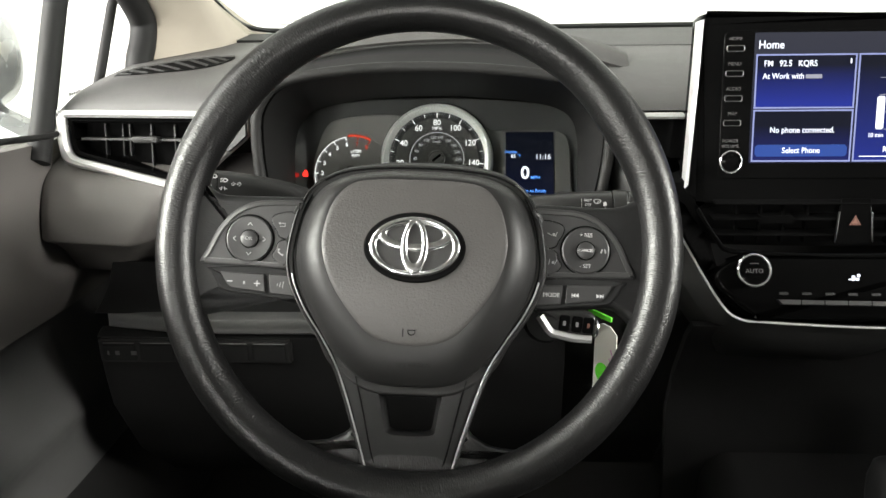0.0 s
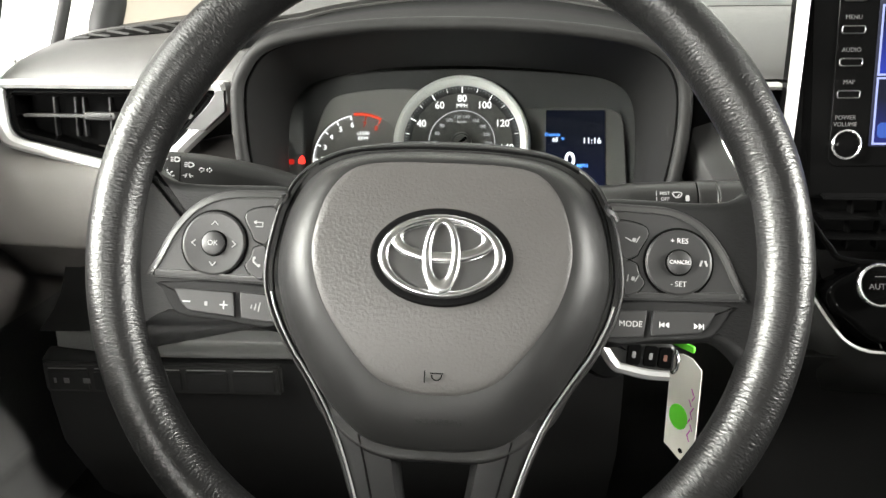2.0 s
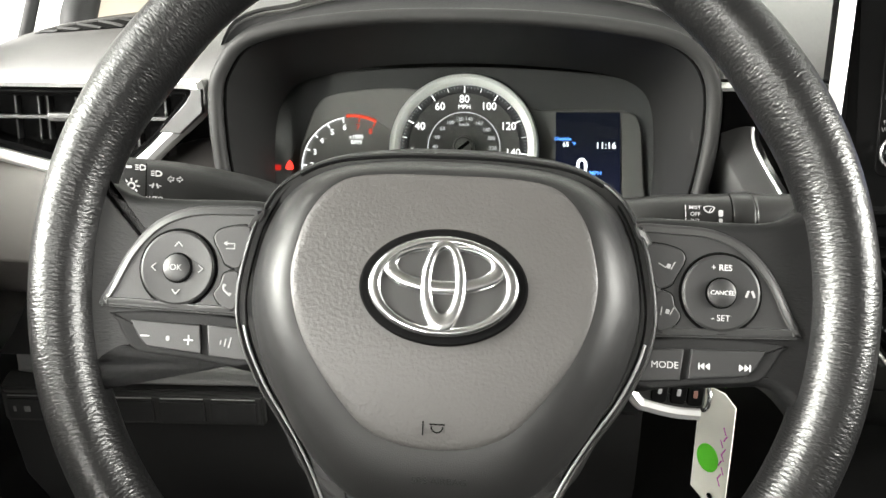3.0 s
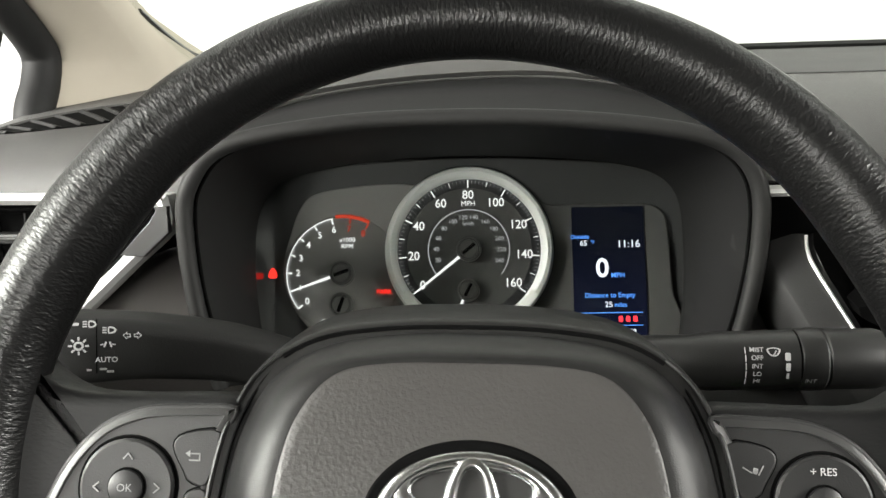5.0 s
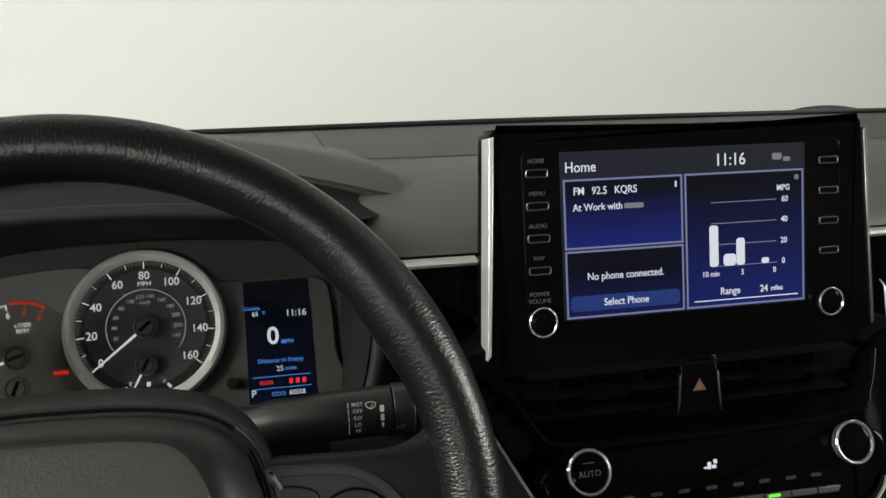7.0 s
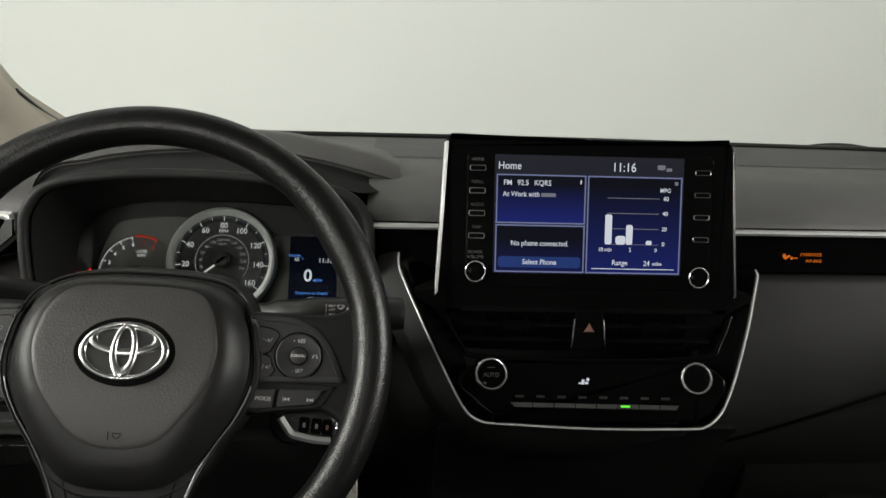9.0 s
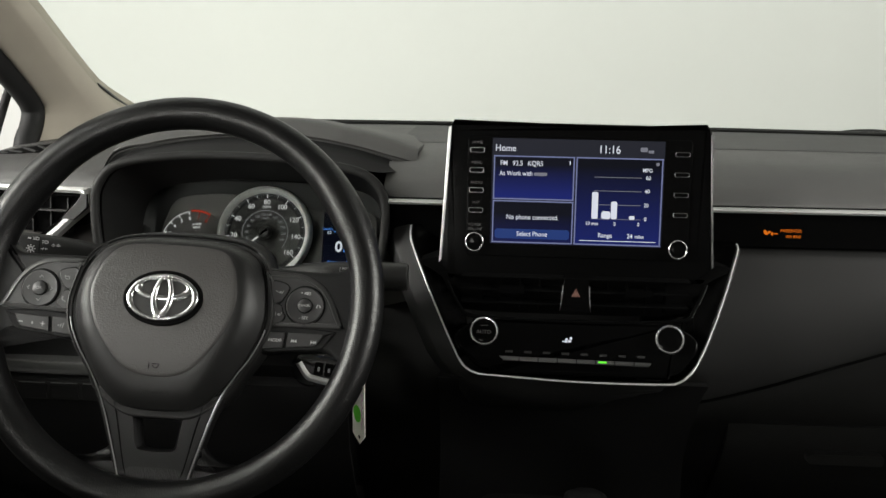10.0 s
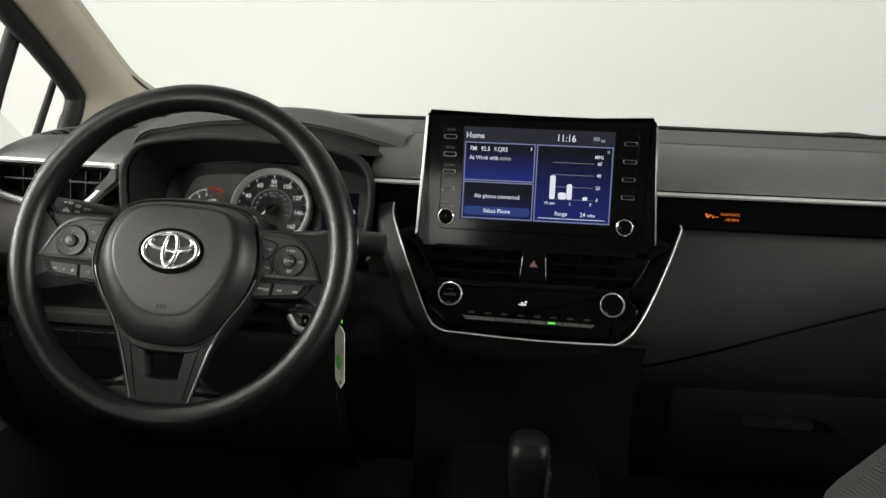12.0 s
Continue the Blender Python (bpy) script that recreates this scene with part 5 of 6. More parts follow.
part("tape", slab(rrect(0.0260, 0.0042, 0.0008, -0.0060, 0.0105), -0.0009, 0.0009, 0.0003), GREENPAPER, tag, "folded green tape at the top")
part("eyelet", lathe([(0.0018, 0), (0.0018, 0.0007), (0, 0.0007)], 12), GROOVE, tag, m=pose(0.0035, -0.0635, 0))

# ---- centre screen ----
SCREEN = face(0.3605, 0.7320, 0.962, 9.6) @ Matrix.Diagonal((0.97, 1, 1, 1))
unit = thing("infotainment_screen", SCREEN, "gloss black touchscreen unit showing the home page", "screen")
OUT = closed([(-0.1395, 0.0600), (-0.1392, 0.0665), (-0.1380, 0.0705), (-0.1340, 0.0720), (-0.1250, 0.0722), (0.0, 0.0725), (0.1220, 0.0722), (0.1310, 0.0720), (0.1350, 0.0705), (0.1362, 0.0665), (0.1365, 0.0600), (0.1385, 0.0), (0.1415, -0.060), (0.1425, -0.070), (0.1390, -0.0765), (0.128, -0.0840), (0.118, -0.0865), (-0.118, -0.0875), (-0.132, -0.0860), (-0.1430, -0.0790), (-0.1468, -0.0730), (-0.1460, -0.062), (-0.1425, 0.0)], 4)
part("housing", slab(OUT, -0.028, 0.0, 0.0025), PIANO, unit, "gloss black housing")
part("glass_panel", slab(rrect(0.236, 0.124, 0.006, -0.001, -0.003), 0.0, 0.0011, 0.0008), PIANO, unit, "gloss black front panel")
part("side_strip", slab([(-0.1402, 0.0670), (-0.1368, 0.0680), (-0.1402, 0.0), (-0.1443, -0.070), (-0.1470, -0.073), (-0.1434, 0.0)], -0.015, 0.0022, 0.0009), SATIN, unit, "satin silver side strip")
part("side_strip", slab([(0.1352, 0.064), (0.1375, 0.066), (0.1400, 0.0), (0.1440, -0.070), (0.1420, -0.072), (0.1380, 0.0)], -0.012, 0.0016, 0.0006), DIM, unit, "satin silver side strip")
disp = part("display", slab(rrect(0.181, 0.1085, 0.001, -0.0025, 0.0025), 0.0008, 0.0014, 0.0001), gradient("display_glow", (0.016, 0.018, 0.04), (0.03, 0.032, 0.045), -0.05, 0.06, 0.5), unit, "lit dark blue home page")
NAVY = gradient("navy_page", (0.012, 0.022, 0.20), (0.003, 0.004, 0.012), -0.002, 0.03, 0.62)
NAVY2 = gradient("navy_page_low", (0.010, 0.014, 0.11), (0.003, 0.004, 0.012), -0.052, -0.02, 0.55)
NAVY3 = gradient("navy_page_wide", (0.012, 0.022, 0.19), (0.002, 0.003, 0.009), -0.055, 0.03, 0.58)
for name, u0, u1, v0, v1, m in (("radio_tile", -0.0905, -0.0065, -0.0052, 0.0385, NAVY), ("phone_tile", -0.0905, -0.0065, -0.0500, -0.0075, NAVY2), ("fuel_tile", -0.0035, 0.0860, -0.0500, 0.0385, NAVY3)):
    t = part(name, slab(rrect(u1 - u0, v1 - v0, 0.0004, (u0 + u1) / 2, (v0 + v1) / 2, 2), 0.0013, 0.0016, 0.0001, steps=1), m, disp)
    uc, vc, du, dv = (u0 + u1) / 2, (v0 + v1) / 2, u1 - u0, v1 - v0
    for a, b, c, d in ((uc, v1, du + 0.0016, 0.0013), (uc, v0, du + 0.0016, 0.0013), (u0, vc, 0.0013, dv), (u1, vc, 0.0013, dv)):
        bar("tile_edge", a, b, c, d, t, SCRLINE, 0.0015)
SELECT = glow("select_button_blue", (0.04, 0.10, 0.42), 0.36)
bar("select_bar", -0.0487, -0.0412, 0.0790, 0.0100, disp, SELECT, 0.0016)
for txt, size, u, v, m, al in (("Home", 0.0095, -0.0900, 0.0465, SCRWHITE, "LEFT"), ("11:16", 0.0115, 0.0300, 0.0470, SCRWHITE, "CENTER"), ("FM", 0.0070, -0.0845, 0.0312, SCRWHITE, "LEFT"), ("92.5", 0.0070, -0.0715, 0.0312, SCRWHITE, "LEFT"), ("KQRS", 0.0070, -0.0555, 0.0312, SCRWHITE, "LEFT"), ("At Work with", 0.0066, -0.0850, 0.0208, SCRWHITE, "LEFT"), ("No phone connected.", 0.0068, -0.0487, -0.0240, SCRWHITE, "CENTER"), ("Select Phone", 0.0068, -0.0487, -0.0412, SCRWHITE, "CENTER"), ("Range", 0.0068, 0.0285, -0.0405, SCRWHITE, "CENTER"), ("24", 0.0068, 0.0545, -0.0408, SCRWHITE, "CENTER"), ("miles", 0.0050, 0.0645, -0.0410, SCRWHITE, "CENTER"), ("MPG", 0.0056, 0.0705, 0.0268, SCRWHITE, "CENTER"), ("60", 0.0056, 0.0715, 0.0192, SCRWHITE, "CENTER"), ("40", 0.0056, 0.0710, 0.0055, SCRWHITE, "CENTER"), ("20", 0.0056, 0.0705, -0.0088, SCRWHITE, "CENTER"), ("0", 0.0056, 0.0700, -0.0228, SCRWHITE, "CENTER"), ("10 min", 0.0052, 0.0140, -0.0285, SCRWHITE, "CENTER"), ("5", 0.0052, 0.0382, -0.0285, SCRWHITE, "CENTER"), ("0", 0.0052, 0.0630, -0.0285, SCRWHITE, "CENTER")):
    written("screen_text", txt, size, disp, u, v, 0.0022, m, al, bold=0.00006, wide=0.92)
bar("name_mark", -0.0415, 0.0206, 0.0140, 0.0034, disp, SCRGREY, 0.0017)
for v in (0.0192, 0.0052, -0.0090):
    bar("graph_line", 0.0400, v, 0.0500, 0.0006, disp, SCRGREY, 0.0017)
bar("graph_base", 0.0395, -0.0235, 0.0520, 0.0005, disp, SCRGREY, 0.0017)
for u, du, h in ((0.0168, 0.0066, 0.0275), (0.0287, 0.0096, 0.0080), (0.0370, 0.0064, 0.0182), (0.0560, 0.0056, 0.0038)):
    bar("graph_bar", u, -0.0235 + h / 2, du, h, disp, SCRWHITE, 0.0018)
bar("range_line", 0.0415, -0.0462, 0.0800, 0.0007, disp, SCRWHITE, 0.0017)
for u, du, dv in ((0.0660, 0.0075, 0.0045), (0.0735, 0.0055, 0.0030)):
    bar("status_mark", u, 0.0480 if du > 0.006 else 0.0460, du, dv, disp, SCRGREY, 0.0017)
bar("note_mark", -0.0108, 0.0330, 0.0012, 0.0040, disp, SCRWHITE, 0.0018)
bar("chart_mark", 0.0810, 0.0335, 0.0034, 0.0034, disp, SCRGREY, 0.0018)
for k, txt in enumerate(("HOME", "MENU", "AUDIO", "MAP")):
    v = 0.0440 - 0.0206 * k
    b = part("push_button", slab(rrect(0.0150, 0.0050, 0.0016, -0.1090, v), 0.0, 0.0022, 0.0006), PIANO, unit)
    part("button_edge", ringplate(rrect(0.0154, 0.0054, 0.0017, -0.1090, v), rrect(0.0138, 0.0038, 0.0010, -0.1090, v), 0.0, 0.0026, 0.0003), DIM, b)
    written("button_text", txt, 0.0040, unit, -0.1090, v + 0.0078, 0.0012, PAINTDIM)
    b = part("push_button", slab(rrect(0.0150, 0.0045, 0.0016, 0.1065, v), 0.0, 0.0022, 0.0006), PIANO, unit)
    part("button_edge", ringplate(rrect(0.0154, 0.0049, 0.0017, 0.1065, v), rrect(0.0138, 0.0035, 0.0010, 0.1065, v), 0.0, 0.0026, 0.0003), DIM, b)
written("button_text", "POWER", 0.0040, unit, -0.1095, -0.0330, 0.0012, PAINTDIM)
written("button_text", "VOLUME", 0.0040, unit, -0.1095, -0.0374, 0.0012, PAINTDIM)
for u, v in ((-0.1097, -0.0503), (0.1045, -0.0528)):
    k = part("rotary_knob", lathe([(0.0092, 0.0), (0.0092, 0.0052), (0.0082, 0.0060), (0.004, 0.0064), (0.0, 0.0065)], 36), PIANO, unit, "gloss black knob with chrome ring", pose(u, v, 0.0008))
    part("knob_ring", lathe([(0.0093, 0.0040), (0.0099, 0.0052), (0.0099, 0.0064), (0.0092, 0.0070), (0.0085, 0.0062)], 40), RINGSILVER, k, "chrome ring")

# ---- centre vents and climate panel ----
console = thing("climate_control_unit", face(MID + 0.002, 0.661, 0.835, 25), "gloss black climate panel in a silver frame", "climate panel")
PANEL = [(-0.085, 0.0165), (0.085, 0.0165), (0.103, 0.012), (0.119, 0.001), (0.1195, -0.012), (0.1110, -0.0230), (0.1030, -0.0320), (0.092, -0.0365), (0.078, -0.0385), (-0.078, -0.0385), (-0.090, -0.0360), (-0.1005, -0.0295), (-0.1090, -0.0215), (-0.1195, -0.012), (-0.120, 0.001), (-0.103, 0.012)]
part("climate_face", slab(closed(PANEL, 4), -0.05, -0.0115, 0.004), PIANO, console, "gloss black climate control face")
for u, v in ((-0.0922, 0.0018), (0.0905, -0.0005)):
    k = part("climate_knob", lathe([(0.0125, -0.004), (0.0125, 0.0038), (0.0112, 0.0044), (0.006, 0.0046), (0.0, 0.0047)], 40), PIANO, console, "gloss black climate knob with chrome ring", pose(u, v, -0.0085))
    part("knob_ring", lathe([(0.0130, -0.001), (0.0138, 0.0030), (0.0141, 0.0046), (0.0134, 0.0054), (0.0124, 0.0052), (0.0119, 0.0042)], 48), RINGSILVER, k, "chrome ring")
    if u < 0:
        written("button_text", "AUTO", 0.0052, k, 0, -0.0010, 0.0047, PAINTDIM)
        bar("knob_mark", 0, 0.0055, 0.0070, 0.0005, k, PAINTDIM, 0.0046)
strip_b = part("button_strip", slab([(-0.0760, -0.0225), (0.0715, -0.0245), (0.0690, -0.0285), (-0.0720, -0.0265)], -0.003, 0.0012, 0.0006), DIM, console, "silver-topped button row")
for k in range(8):
    u = -0.0665 + 0.0186 * k
    bar("row_gap", u + 0.0094, -0.0252 - 0.0006 * k / 7, 0.0008, 0.0042, strip_b, GROOVE, 0.0011)
    bar("button_mark", u, -0.0170 - 0.0012 * k / 7, 0.0075, 0.0022, console, BUTTON, -0.0114)
bar("green_lamp", 0.0240, -0.0255, 0.0082, 0.0018, strip_b, GREENLED, 0.0012)
icon = bar("airflow_mark", -0.0100, -0.0042, 0.0026, 0.0045, console, SCRWHITE, -0.0113, turn=-12)
for u, v, du, dv in ((-0.0068, -0.0050, 0.0032, 0.0022), (-0.0055, -0.0020, 0.0026, 0.0026), (-0.0128, -0.0052, 0.0022, 0.0012)):
    bar("airflow_mark", u, v, du, dv, console, SCRWHITE, -0.0113)

# vents above the climate face
vent = thing("centre_vent", pose(MID + 0.002, 0.712, 0.863), "pair of gloss black centre air vents", "air vent")
part("vent_housing", rings(bmesh.new(), [[(u, w, v) for u, v in closed([(-0.140, 0.032), (0.140, 0.032), (0.136, 0.010), (0.118, -0.016), (0.100, -0.026), (-0.100, -0.026), (-0.118, -0.016), (-0.138, 0.010)], 4)] for w in (0.06, 0.012)], True, True, True), GROOVE, vent, "dark vent hollow")
for v in (-0.012, 0.002, 0.016):
    part("slat", box(-0.117, 0.117, -0.004, 0.014, v - 0.0012, v + 0.0012, 0.0008), GROOVE, vent)
for u in (-0.095, -0.075, -0.055, -0.035, 0.035, 0.055, 0.075, 0.095):
    part("vane", box(u - 0.0010, u + 0.0010, 0.004, 0.020, -0.022, 0.017, 0.0005), GROOVE, vent)
for u in (-0.065, 0.065):
    part("vent_tab", box(u - 0.014, u + 0.014, -0.008, 0.004, -0.001, 0.0065, 0.001), PIANO, vent, "slim adjusting tab")
part("vent_lip", tube(smooth([(-0.132, -0.006, 0.012), (-0.118, -0.022, -0.010), (-0.100, -0.030, -0.0185), (0.0, -0.033, -0.0205), (0.100, -0.030, -0.0175), (0.118, -0.022, -0.008), (0.132, -0.006, 0.014)], 5, False), 0.0022, 12), PIANO, vent, "gloss black lower lip")
hazard = thing("hazard_switch", face(MID + 0.003, 0.7060, 0.8650, 10), "gloss black hazard switch with a red triangle", "switch")
part("switch_body", slab([(-0.0125, 0.019), (0.0125, 0.019), (0.0150, -0.020), (-0.0150, -0.020)], -0.0035, -0.0004, 0.001), PIANO, hazard)
for s in (-1, 1):
    part("bright_edge", slab([(0.0128 * s, 0.0075), (0.0141 * s, 0.007), (0.0158 * s, -0.019), (0.0142 * s, -0.010)], -0.002, 0.0003, 0.0002), DIM, hazard, "bright side edge")
tri = [(0, 0.0042), (0.0048, -0.0040), (-0.0048, -0.0040)]
part("triangle_mark", ringplate(tri, inset(tri, 0.0010), 0.0, 0.0004, 0.0001), PINK, hazard)
part("triangle_mark", slab(inset(tri, 0.0018), 0.0, 0.0004, 0.0001, steps=1), PINK, hazard)

# silver frame that hangs from the dash round the panel, and the grey wings inside it
frame_pts = [(-0.1742, 0.768, 0.9155), (-0.1745, 0.763, 0.908), (-0.171, 0.752, 0.897), (-0.150, 0.7165, 0.858), (-0.127, 0.6835, 0.818), (-0.1160, 0.6685, 0.8015), (-0.109, 0.6630, 0.7945), (-0.099, 0.6600, 0.7905), (-0.084, 0.6590, 0.7893), (0.0, 0.6555, 0.7865), (0.084, 0.6558, 0.7868), (0.099, 0.6568, 0.7885), (0.109, 0.6605, 0.7940), (0.1175, 0.6665, 0.8020), (0.132, 0.6835, 0.823), (0.154, 0.7175, 0.862), (0.170, 0.747, 0.895), (0.173, 0.753, 0.903), (0.1725, 0.758, 0.907)]
trimframe = thing("silver_surround", pose(MID + 0.002, 0.697, 0.853), "thin silver surround of the centre panel", "trim frame")
part("bright_edge", tube(smooth([(x, y - 0.70, z - 0.85) for x, y, z in frame_pts], 5, False), 0.0011, 8), SATIN, trimframe, "satin silver edge")
for side_of in (-1, 1):
    secs = []
    for (x, y, z) in frame_pts:
        if x * side_of > 0 and z > 0.80:
            secs.append([(x, y - 0.70, z - 0.85), (x * 0.985, y - 0.702, z - 0.848), (x * (0.80 if z > 0.85 else 0.86), y - (0.68 if z > 0.85 else 0.665), z - 0.85)])
    part("wing_face", sheet([[Vector(p) for p in q] for q in secs], 0.003, (0, 1, 0)), PIANO, trimframe, "gloss black wing panel", None, 50)
secs = []
for (x, y, z) in frame_pts:
    if x < -0.11:
        secs.append([(x, y - 0.70, z - 0.85), (x - 0.004, y - 0.697, z - 0.850), (x - 0.0190, y - 0.6945, z - 0.852), (x - 0.0206, y - 0.6930, z - 0.852), (x - 0.0330, y - 0.676, z - 0.855), (x - 0.036, y - 0.63, z - 0.86)])
    else:
        k = max(0.0, min(1.0, (x - 0.07) / 0.04))
        p = [Vector(q) for q in ((x, y - 0.70, z - 0.85), (x * 1.01 + 0.002 * k, y - 0.697, z - 0.853), (x * 1.03 + 0.004 * k, y - 0.690 + 0.030 * k, z - 0.872 + 0.018 * k), (x * 1.04 + 0.004 * k, y - 0.660 + 0.040 * k, z - 0.900 + 0.045 * k))]
        secs.append([p[0], p[1], p[1].lerp(p[2], 0.5), p[2], p[2].lerp(p[3], 0.5), p[3]])
part("outer_face", sheet(secs, 0.004, (0, 1, 0)), DASHSMOOTH, trimframe, "dark soft outer face", None, 50)
stack = thing("centre_console", pose(MID, 0.6, 0.3), "black centre console running down between the seats", "console")
part("console_face", sheet([[(x, y, z) for y, z in ((0.066, 0.484), (0.085, 0.465), (0.12, 0.41), (0.14, 0.36), (0.13, 0.30), (0.12, 0.15), (0.12, 0.0))] for x in (-0.135, -0.12, -0.1, 0.0, 0.1, 0.12, 0.135)], 0.01, (0, 1, 0)), MATBLACK, stack, "", None, 50)
part("tunnel", rings(bmesh.new(), [[(u, y, v) for u, v in rrect(0.20, 0.34 + dz, 0.03, 0, 0.12)] for y, dz in ((0.16, 0.06), (-0.1, 0.02), (-0.5, 0.0), (-1.0, 0.0))], True, True, True), MATBLACK, stack, "", None, 50)
gear = thing("gear_lever", pose(0.365, 0.575, 0.595), "black gear lever with a dull silver front", "gear lever")
part("shaft", tube([(0, 0.01, -0.03), (0, 0.0, 0.06)], [0.016, 0.012], 12), DASHSMOOTH, gear)
part("grip", rings(bmesh.new(), [[(u * s, v * s * 0.9 - 0.005, z) for u, v in rrect(0.044, 0.056, 0.016)] for s, z in ((0.6, 0.04), (0.85, 0.06), (0.98, 0.085), (1.0, 0.10), (0.9, 0.112), (0.6, 0.118))], True, True, True), SPOKEPLASTIC, gear, "", None, 60)
part("silver_edge", tube([(0.019, -0.020, 0.055), (0.021, -0.024, 0.085), (0.019, -0.022, 0.105)], 0.0035, 8), EDGEGREY, gear)

# ---- side vent on the driver's left ----
SIDEV = face(-0.274, 0.773, 0.916, 8, -5)
side = thing("side_vent", SIDEV, "side air vent in a wide satin silver frame", "air vent")
outer = [(-0.0905, 0.0265), (-0.0880, 0.0320), (-0.0800, 0.0340), (0.0, 0.0340), (0.080, 0.0340), (0.0960, 0.0338), (0.0995, 0.0310), (0.0990, 0.0130), (0.074, -0.0095), (0.036, -0.0420), (0.024, -0.0410), (0.0, -0.0355), (-0.050, -0.0245), (-0.078, -0.0180), (-0.0865, -0.0110), (-0.0895, 0.0050)]
inner = [(-0.0800, 0.0240), (-0.0785, 0.0265), (-0.0740, 0.0275), (0.0, 0.0275), (0.066, 0.0275), (0.086, 0.0274), (0.0925, 0.0255), (0.088, 0.0180), (0.060, -0.0110), (0.030, -0.0320), (0.020, -0.0315), (0.0, -0.0270), (-0.047, -0.0165), (-0.070, -0.0110), (-0.0770, -0.0050), (-0.0795, 0.0060)]
part("silver_frame", ringplate(closed(outer, 5), closed(inner, 5), -0.012, 0.004, 0.003), SATIN, side, "wide satin silver frame")
part("end_cap", slab([(0.0925, 0.0272), (0.1002, 0.0272), (0.1002, 0.0122), (0.0838, -0.0022), (0.0695, -0.0012), (0.0885, 0.0180), (0.0930, 0.0245)], 0.0005, 0.0052, 0.0006), EDGEGREY, side, "dark grey end of the frame")
part("vent_hollow", slab(closed(inner, 5), -0.05, -0.026, 0.002), GROOVE, side, "dark hollow")
part("gloss_surround", ringplate(inset(closed(inner, 5), 0.0003), inset(closed(inner, 5), 0.0055), -0.03, -0.002, 0.002), PIANO, side)
part("slat", box(-0.070, 0.074, 0.0056, 0.0078, -0.022, -0.006, 0.0007), EDGEGREY, side, "slim dark grey slat")
for u in (-0.052, -0.034, -0.027, -0.005, 0.019, 0.041, 0.062):
    part("vane", box(u - 0.0008, u + 0.0008, -0.020 if u > -0.02 else -0.010, 0.0205, -0.032, -0.020, 0.0004), EDGEGREY, side)
tab = part("vent_tab", slab(rrect(0.026, 0.0060, 0.0022, -0.002, 0.0070), -0.010, 0.0, 0.0015), EDGEGREY, side, "slim ribbed adjusting tab")
part("tab_rib", slab(rrect(0.020, 0.0018, 0.0008, -0.002, 0.0072), 0.0, 0.0012, 0.0004), PADSMOOTH, tab)

# bolster under the side vent and the lower dash on the driver's side
knee = thing("driver_lower_dash", pose(-0.25, 0.765, 0.806), "dark grey lower dash with a row of switches", "dash panel", kind="structure")
into = pose(-0.25, 0.78, 0.8).inverted()
pro = smooth([(0.812, 0.888), (0.792, 0.882), (0.774, 0.872), (0.762, 0.854), (0.755, 0.834), (0.7530, 0.8220)], 4, False) + smooth([(0.7560, 0.8195), (0.772, 0.812), (0.790, 0.798), (0.812, 0.772)], 4, False)


def bolster_back(x, z):
    """How far the face turns away towards its two ends."""
    right = x - (-0.262 - 0.75 * (0.858 - z) if z < 0.858 else -0.262 + 0.9 * (z - 0.858))
    s = max(0.0, min(1.0, right / 0.03))
    return 0.055 * s * s * (3 - 2 * s) + 0.070 * max(0.0, 1 - (x + 0.398) / 0.032) ** 2.2


secs = []
for x in np.linspace(-0.398, -0.165, 36):
    t = (x + 0.362) / 0.197
    secs.append([(x, p.x + bolster_back(x, p.y), p.y + 0.006 * (1 - t) - 0.006 * t) for p in pro])
part("bolster", sheet(secs, 0.01, (0, 1, 0)), BOLSTER, knee, "soft grained bolster", into, 60)
ledge = smooth([(0.750, 0.7580), (0.737, 0.7572), (0.7335, 0.7550), (0.7330, 0.7480), (0.7345, 0.7420), (0.76, 0.740)], 4, False)
part("ledge", sheet([[(x, p.x + 0.02 * max(0, (-0.24 - x) / 0.1), p.y) for p in ledge] for x in np.linspace(-0.318, -0.06, 8)], 0.006, (0, 1, 0)), DASHDARK, knee, "rounded soft ledge", into, 60)
part("knee_recess", sheet([[(x, y, z) for y, z in ((0.80, 0.79), (0.785, 0.772), (0.768, 0.763), (0.747, 0.757))] for x in (-0.33, -0.25, -0.15, -0.06, 0.10)], 0.004, (0, 1, 0)), MATBLACK, knee, "black recess under the bolster", into, 50)
part("switch_panel", sheet([[(x, y, z) for y, z in ((0.745, 0.742), (0.735, 0.738), (0.738, 0.70), (0.745, 0.66), (0.79, 0.58), (0.87, 0.5))] for x in (-0.325, -0.25, -0.15, -0.06, 0.12)], 0.006, (0, 1, 0)), MATBLACK, knee, "", into, 50)
slot = part("switch_slot", box(-0.093, 0.093, -0.004, 0.004, -0.0125, 0.0115, 0.002), DASHSMOOTH, knee, "wide row of blank switches", into @ pose(-0.230, 0.7335, 0.7255))
for k in range(5):
    b = part("blank_switch", box(-0.0165, 0.0165, -0.002, 0.002, -0.0095, 0.0075, 0.0012), MATBLACK, slot, "", pose(-0.0725 + 0.0362 * k, -0.0035, 0))
    part("switch_edge", tube([(-0.0715 + 0.0362 * k - 0.016, -0.0045, 0.0088), (-0.0735 + 0.0362 * k + 0.016, -0.0045, 0.0088)], 0.0004, 6), DIM, slot, "thin pale upper edge")
for u, du in ((-0.083, 0.0016), (-0.074, 0.0040), (-0.058, 0.0052)):
    part("switch_mark", box(u - du / 2, u + du / 2, -0.0062, -0.0055, -0.0030, 0.0010, 0), PAINTDIM, slot)

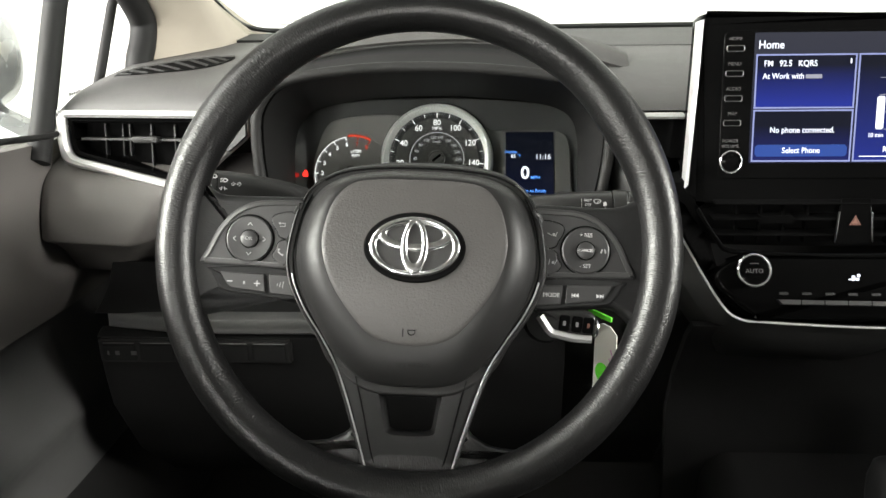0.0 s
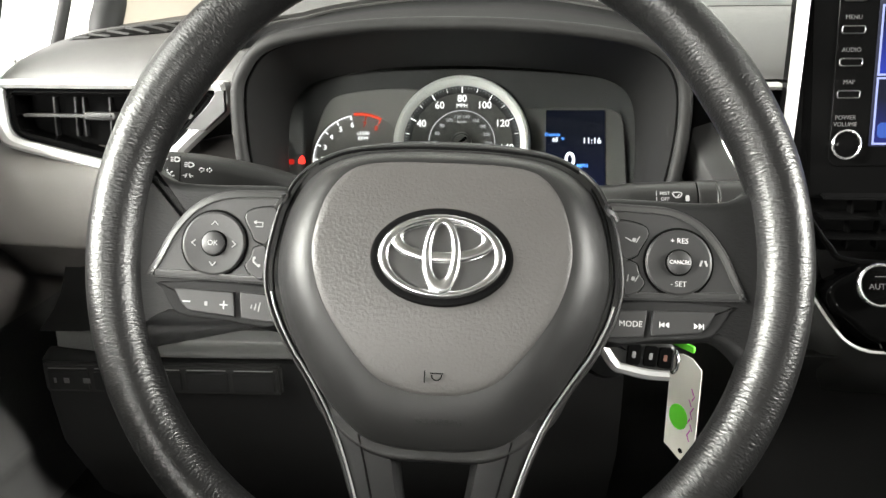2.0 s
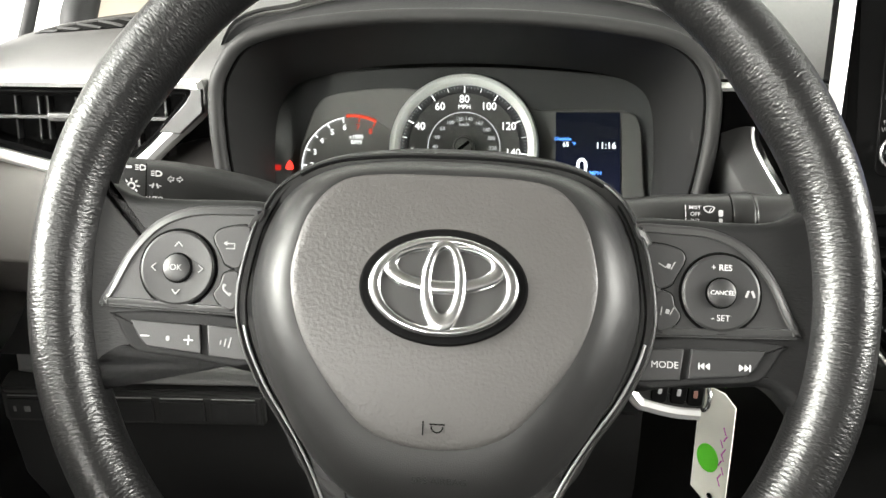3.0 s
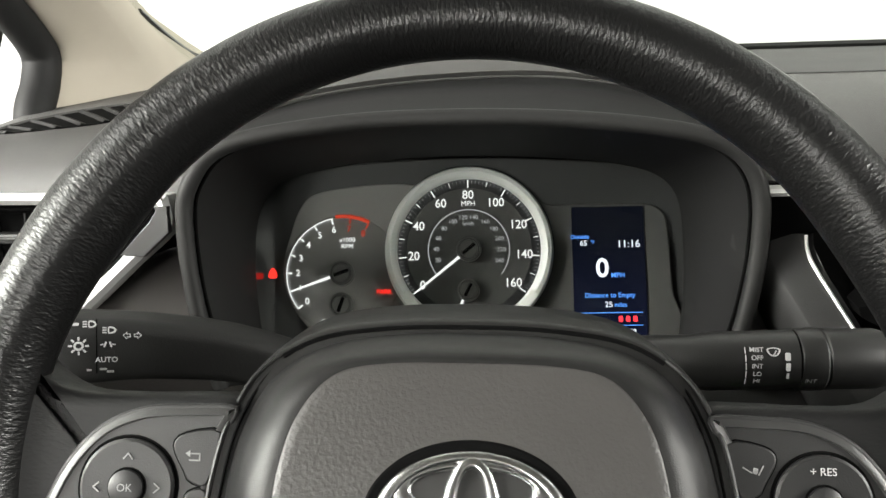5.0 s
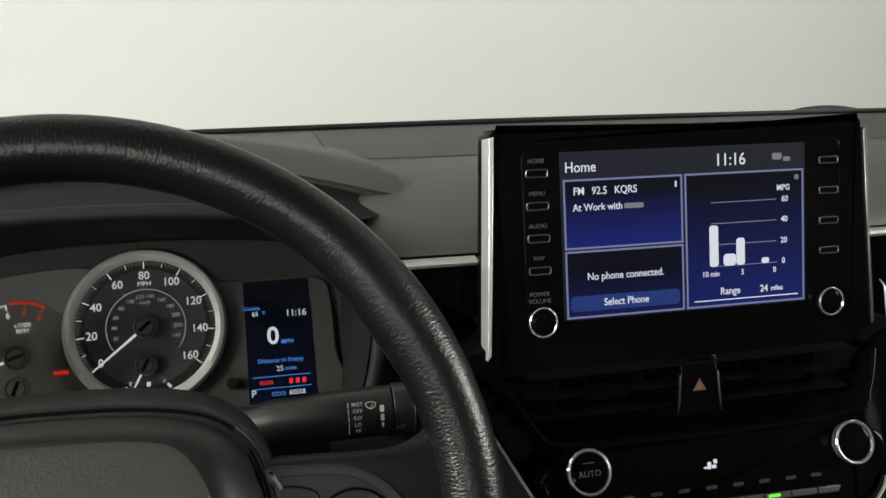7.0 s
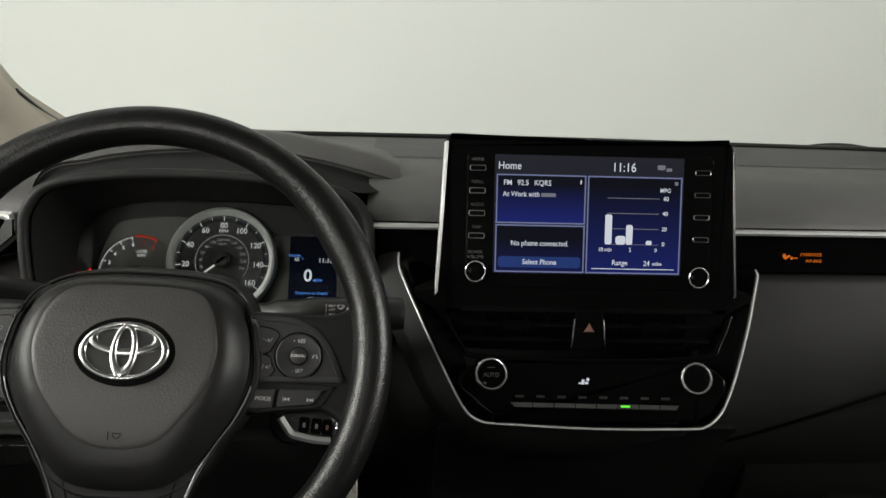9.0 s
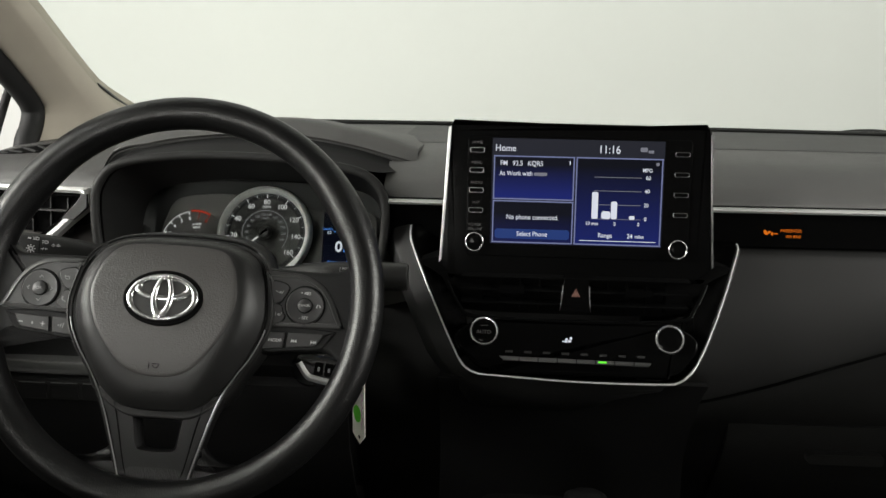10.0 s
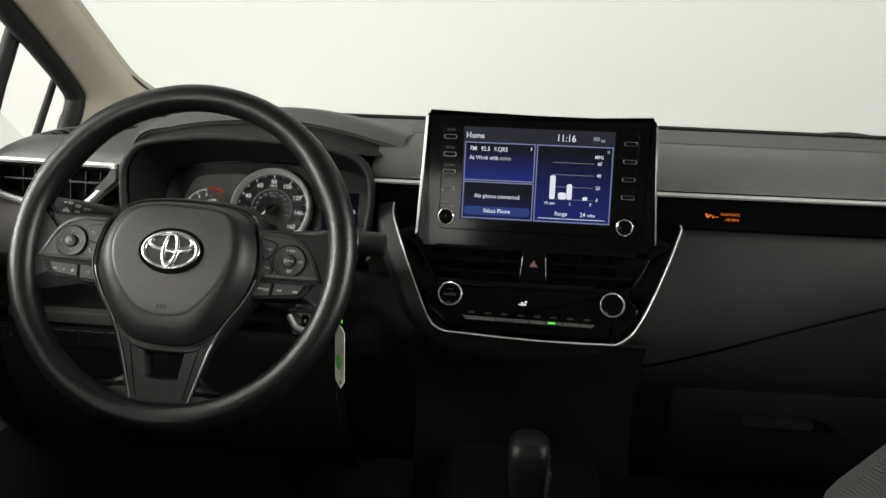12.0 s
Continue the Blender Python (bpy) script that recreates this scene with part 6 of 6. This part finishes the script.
# ---- warning text on the passenger band ----
lamp = thing("airbag_indicator", pose(0.5895, 0.7625, 0.9213, 88, 0, 0), "lit amber passenger airbag indicator on the black band", "indicator lamp")
written("lamp_text", "PASSENGER", 0.0043, lamp, 0.0, 0.0030, 0, AMBER)
written("lamp_text", "AIR BAG", 0.0043, lamp, 0.003, -0.0032, 0, AMBER)
for u, v, du, dv, a in ((-0.024, 0.0003, 0.0060, 0.0022, 35), (-0.0270, 0.0014, 0.0030, 0.0044, 20), (-0.0195, -0.0006, 0.0022, 0.0032, 0), (-0.0155, -0.0004, 0.0040, 0.0009, 0)):
    bar("lamp_mark", u, v, du, dv, lamp, AMBER, turn=a)

# ---- seats ----
def car_seat(name, x, y, label):
    seat = thing(name, pose(x, y, 0.3), label, "car seat", "front seats")
    secs = []
    for z, w, yy, dd in ((0.22, 0.22, 0.05, 0.07), (0.40, 0.24, 0.02, 0.08), (0.54, 0.248, -0.015, 0.075), (0.62, 0.240, -0.035, 0.065), (0.66, 0.222, -0.050, 0.050), (0.675, 0.19, -0.058, 0.034)):
        secs.append([(u, v + yy, z) for u, v in rrect(2 * w, 2 * dd, dd * 0.85, n=7)])
    part("backrest", rings(bmesh.new(), secs, True, True, True), SEATCLOTH, seat, "grey cloth backrest", None, 70)
    secs = []
    for yy, w, z in ((0.02, 0.22, 0.20), (0.3, 0.25, 0.22), (0.46, 0.25, 0.23), (0.52, 0.235, 0.21)):
        secs.append([(u, yy, v + z) for u, v in rrect(2 * w, 0.14, 0.05, n=6)])
    part("cushion", rings(bmesh.new(), secs, True, True, True), SEATCLOTH, seat, "grey cloth cushion", None, 70)
    part("seat_base", box(-0.2, 0.2, 0.02, 0.45, 0.0, 0.16, 0.01), CARPET, seat)
    secs = [[(u * s, -0.075 + v * s, z) for u, v in rrect(0.25, 0.09, 0.035, n=6)] for s, z in ((0.8, 0.69), (0.97, 0.71), (1.0, 0.76), (0.95, 0.82), (0.7, 0.845))]
    part("headrest", rings(bmesh.new(), secs, True, True, True), SEATCLOTH, seat, "", None, 70)
    return seat


SEAT_Y = 0.105
car_seat("passenger_seat", 0.72, SEAT_Y, "grey cloth front passenger seat")
# Driver's seat and rear bench stay unseen; added to keep rear light off the footwells.
car_seat("unseen_driver_seat", -0.03, -0.30, "unseen grey driver's seat added to block light from behind")
bench = thing("unseen_rear_bench", pose(MID, -1.15, 0.3), "unseen grey rear bench added to block light from behind", "car seat")
part("cushion", box(-0.62, 0.62, 0.0, 0.48, 0.08, 0.26, 0.04), SEATCLOTH, bench)
part("backrest", box(-0.62, 0.62, -0.2, 0.02, 0.12, 0.78, 0.05), SEATCLOTH, bench)
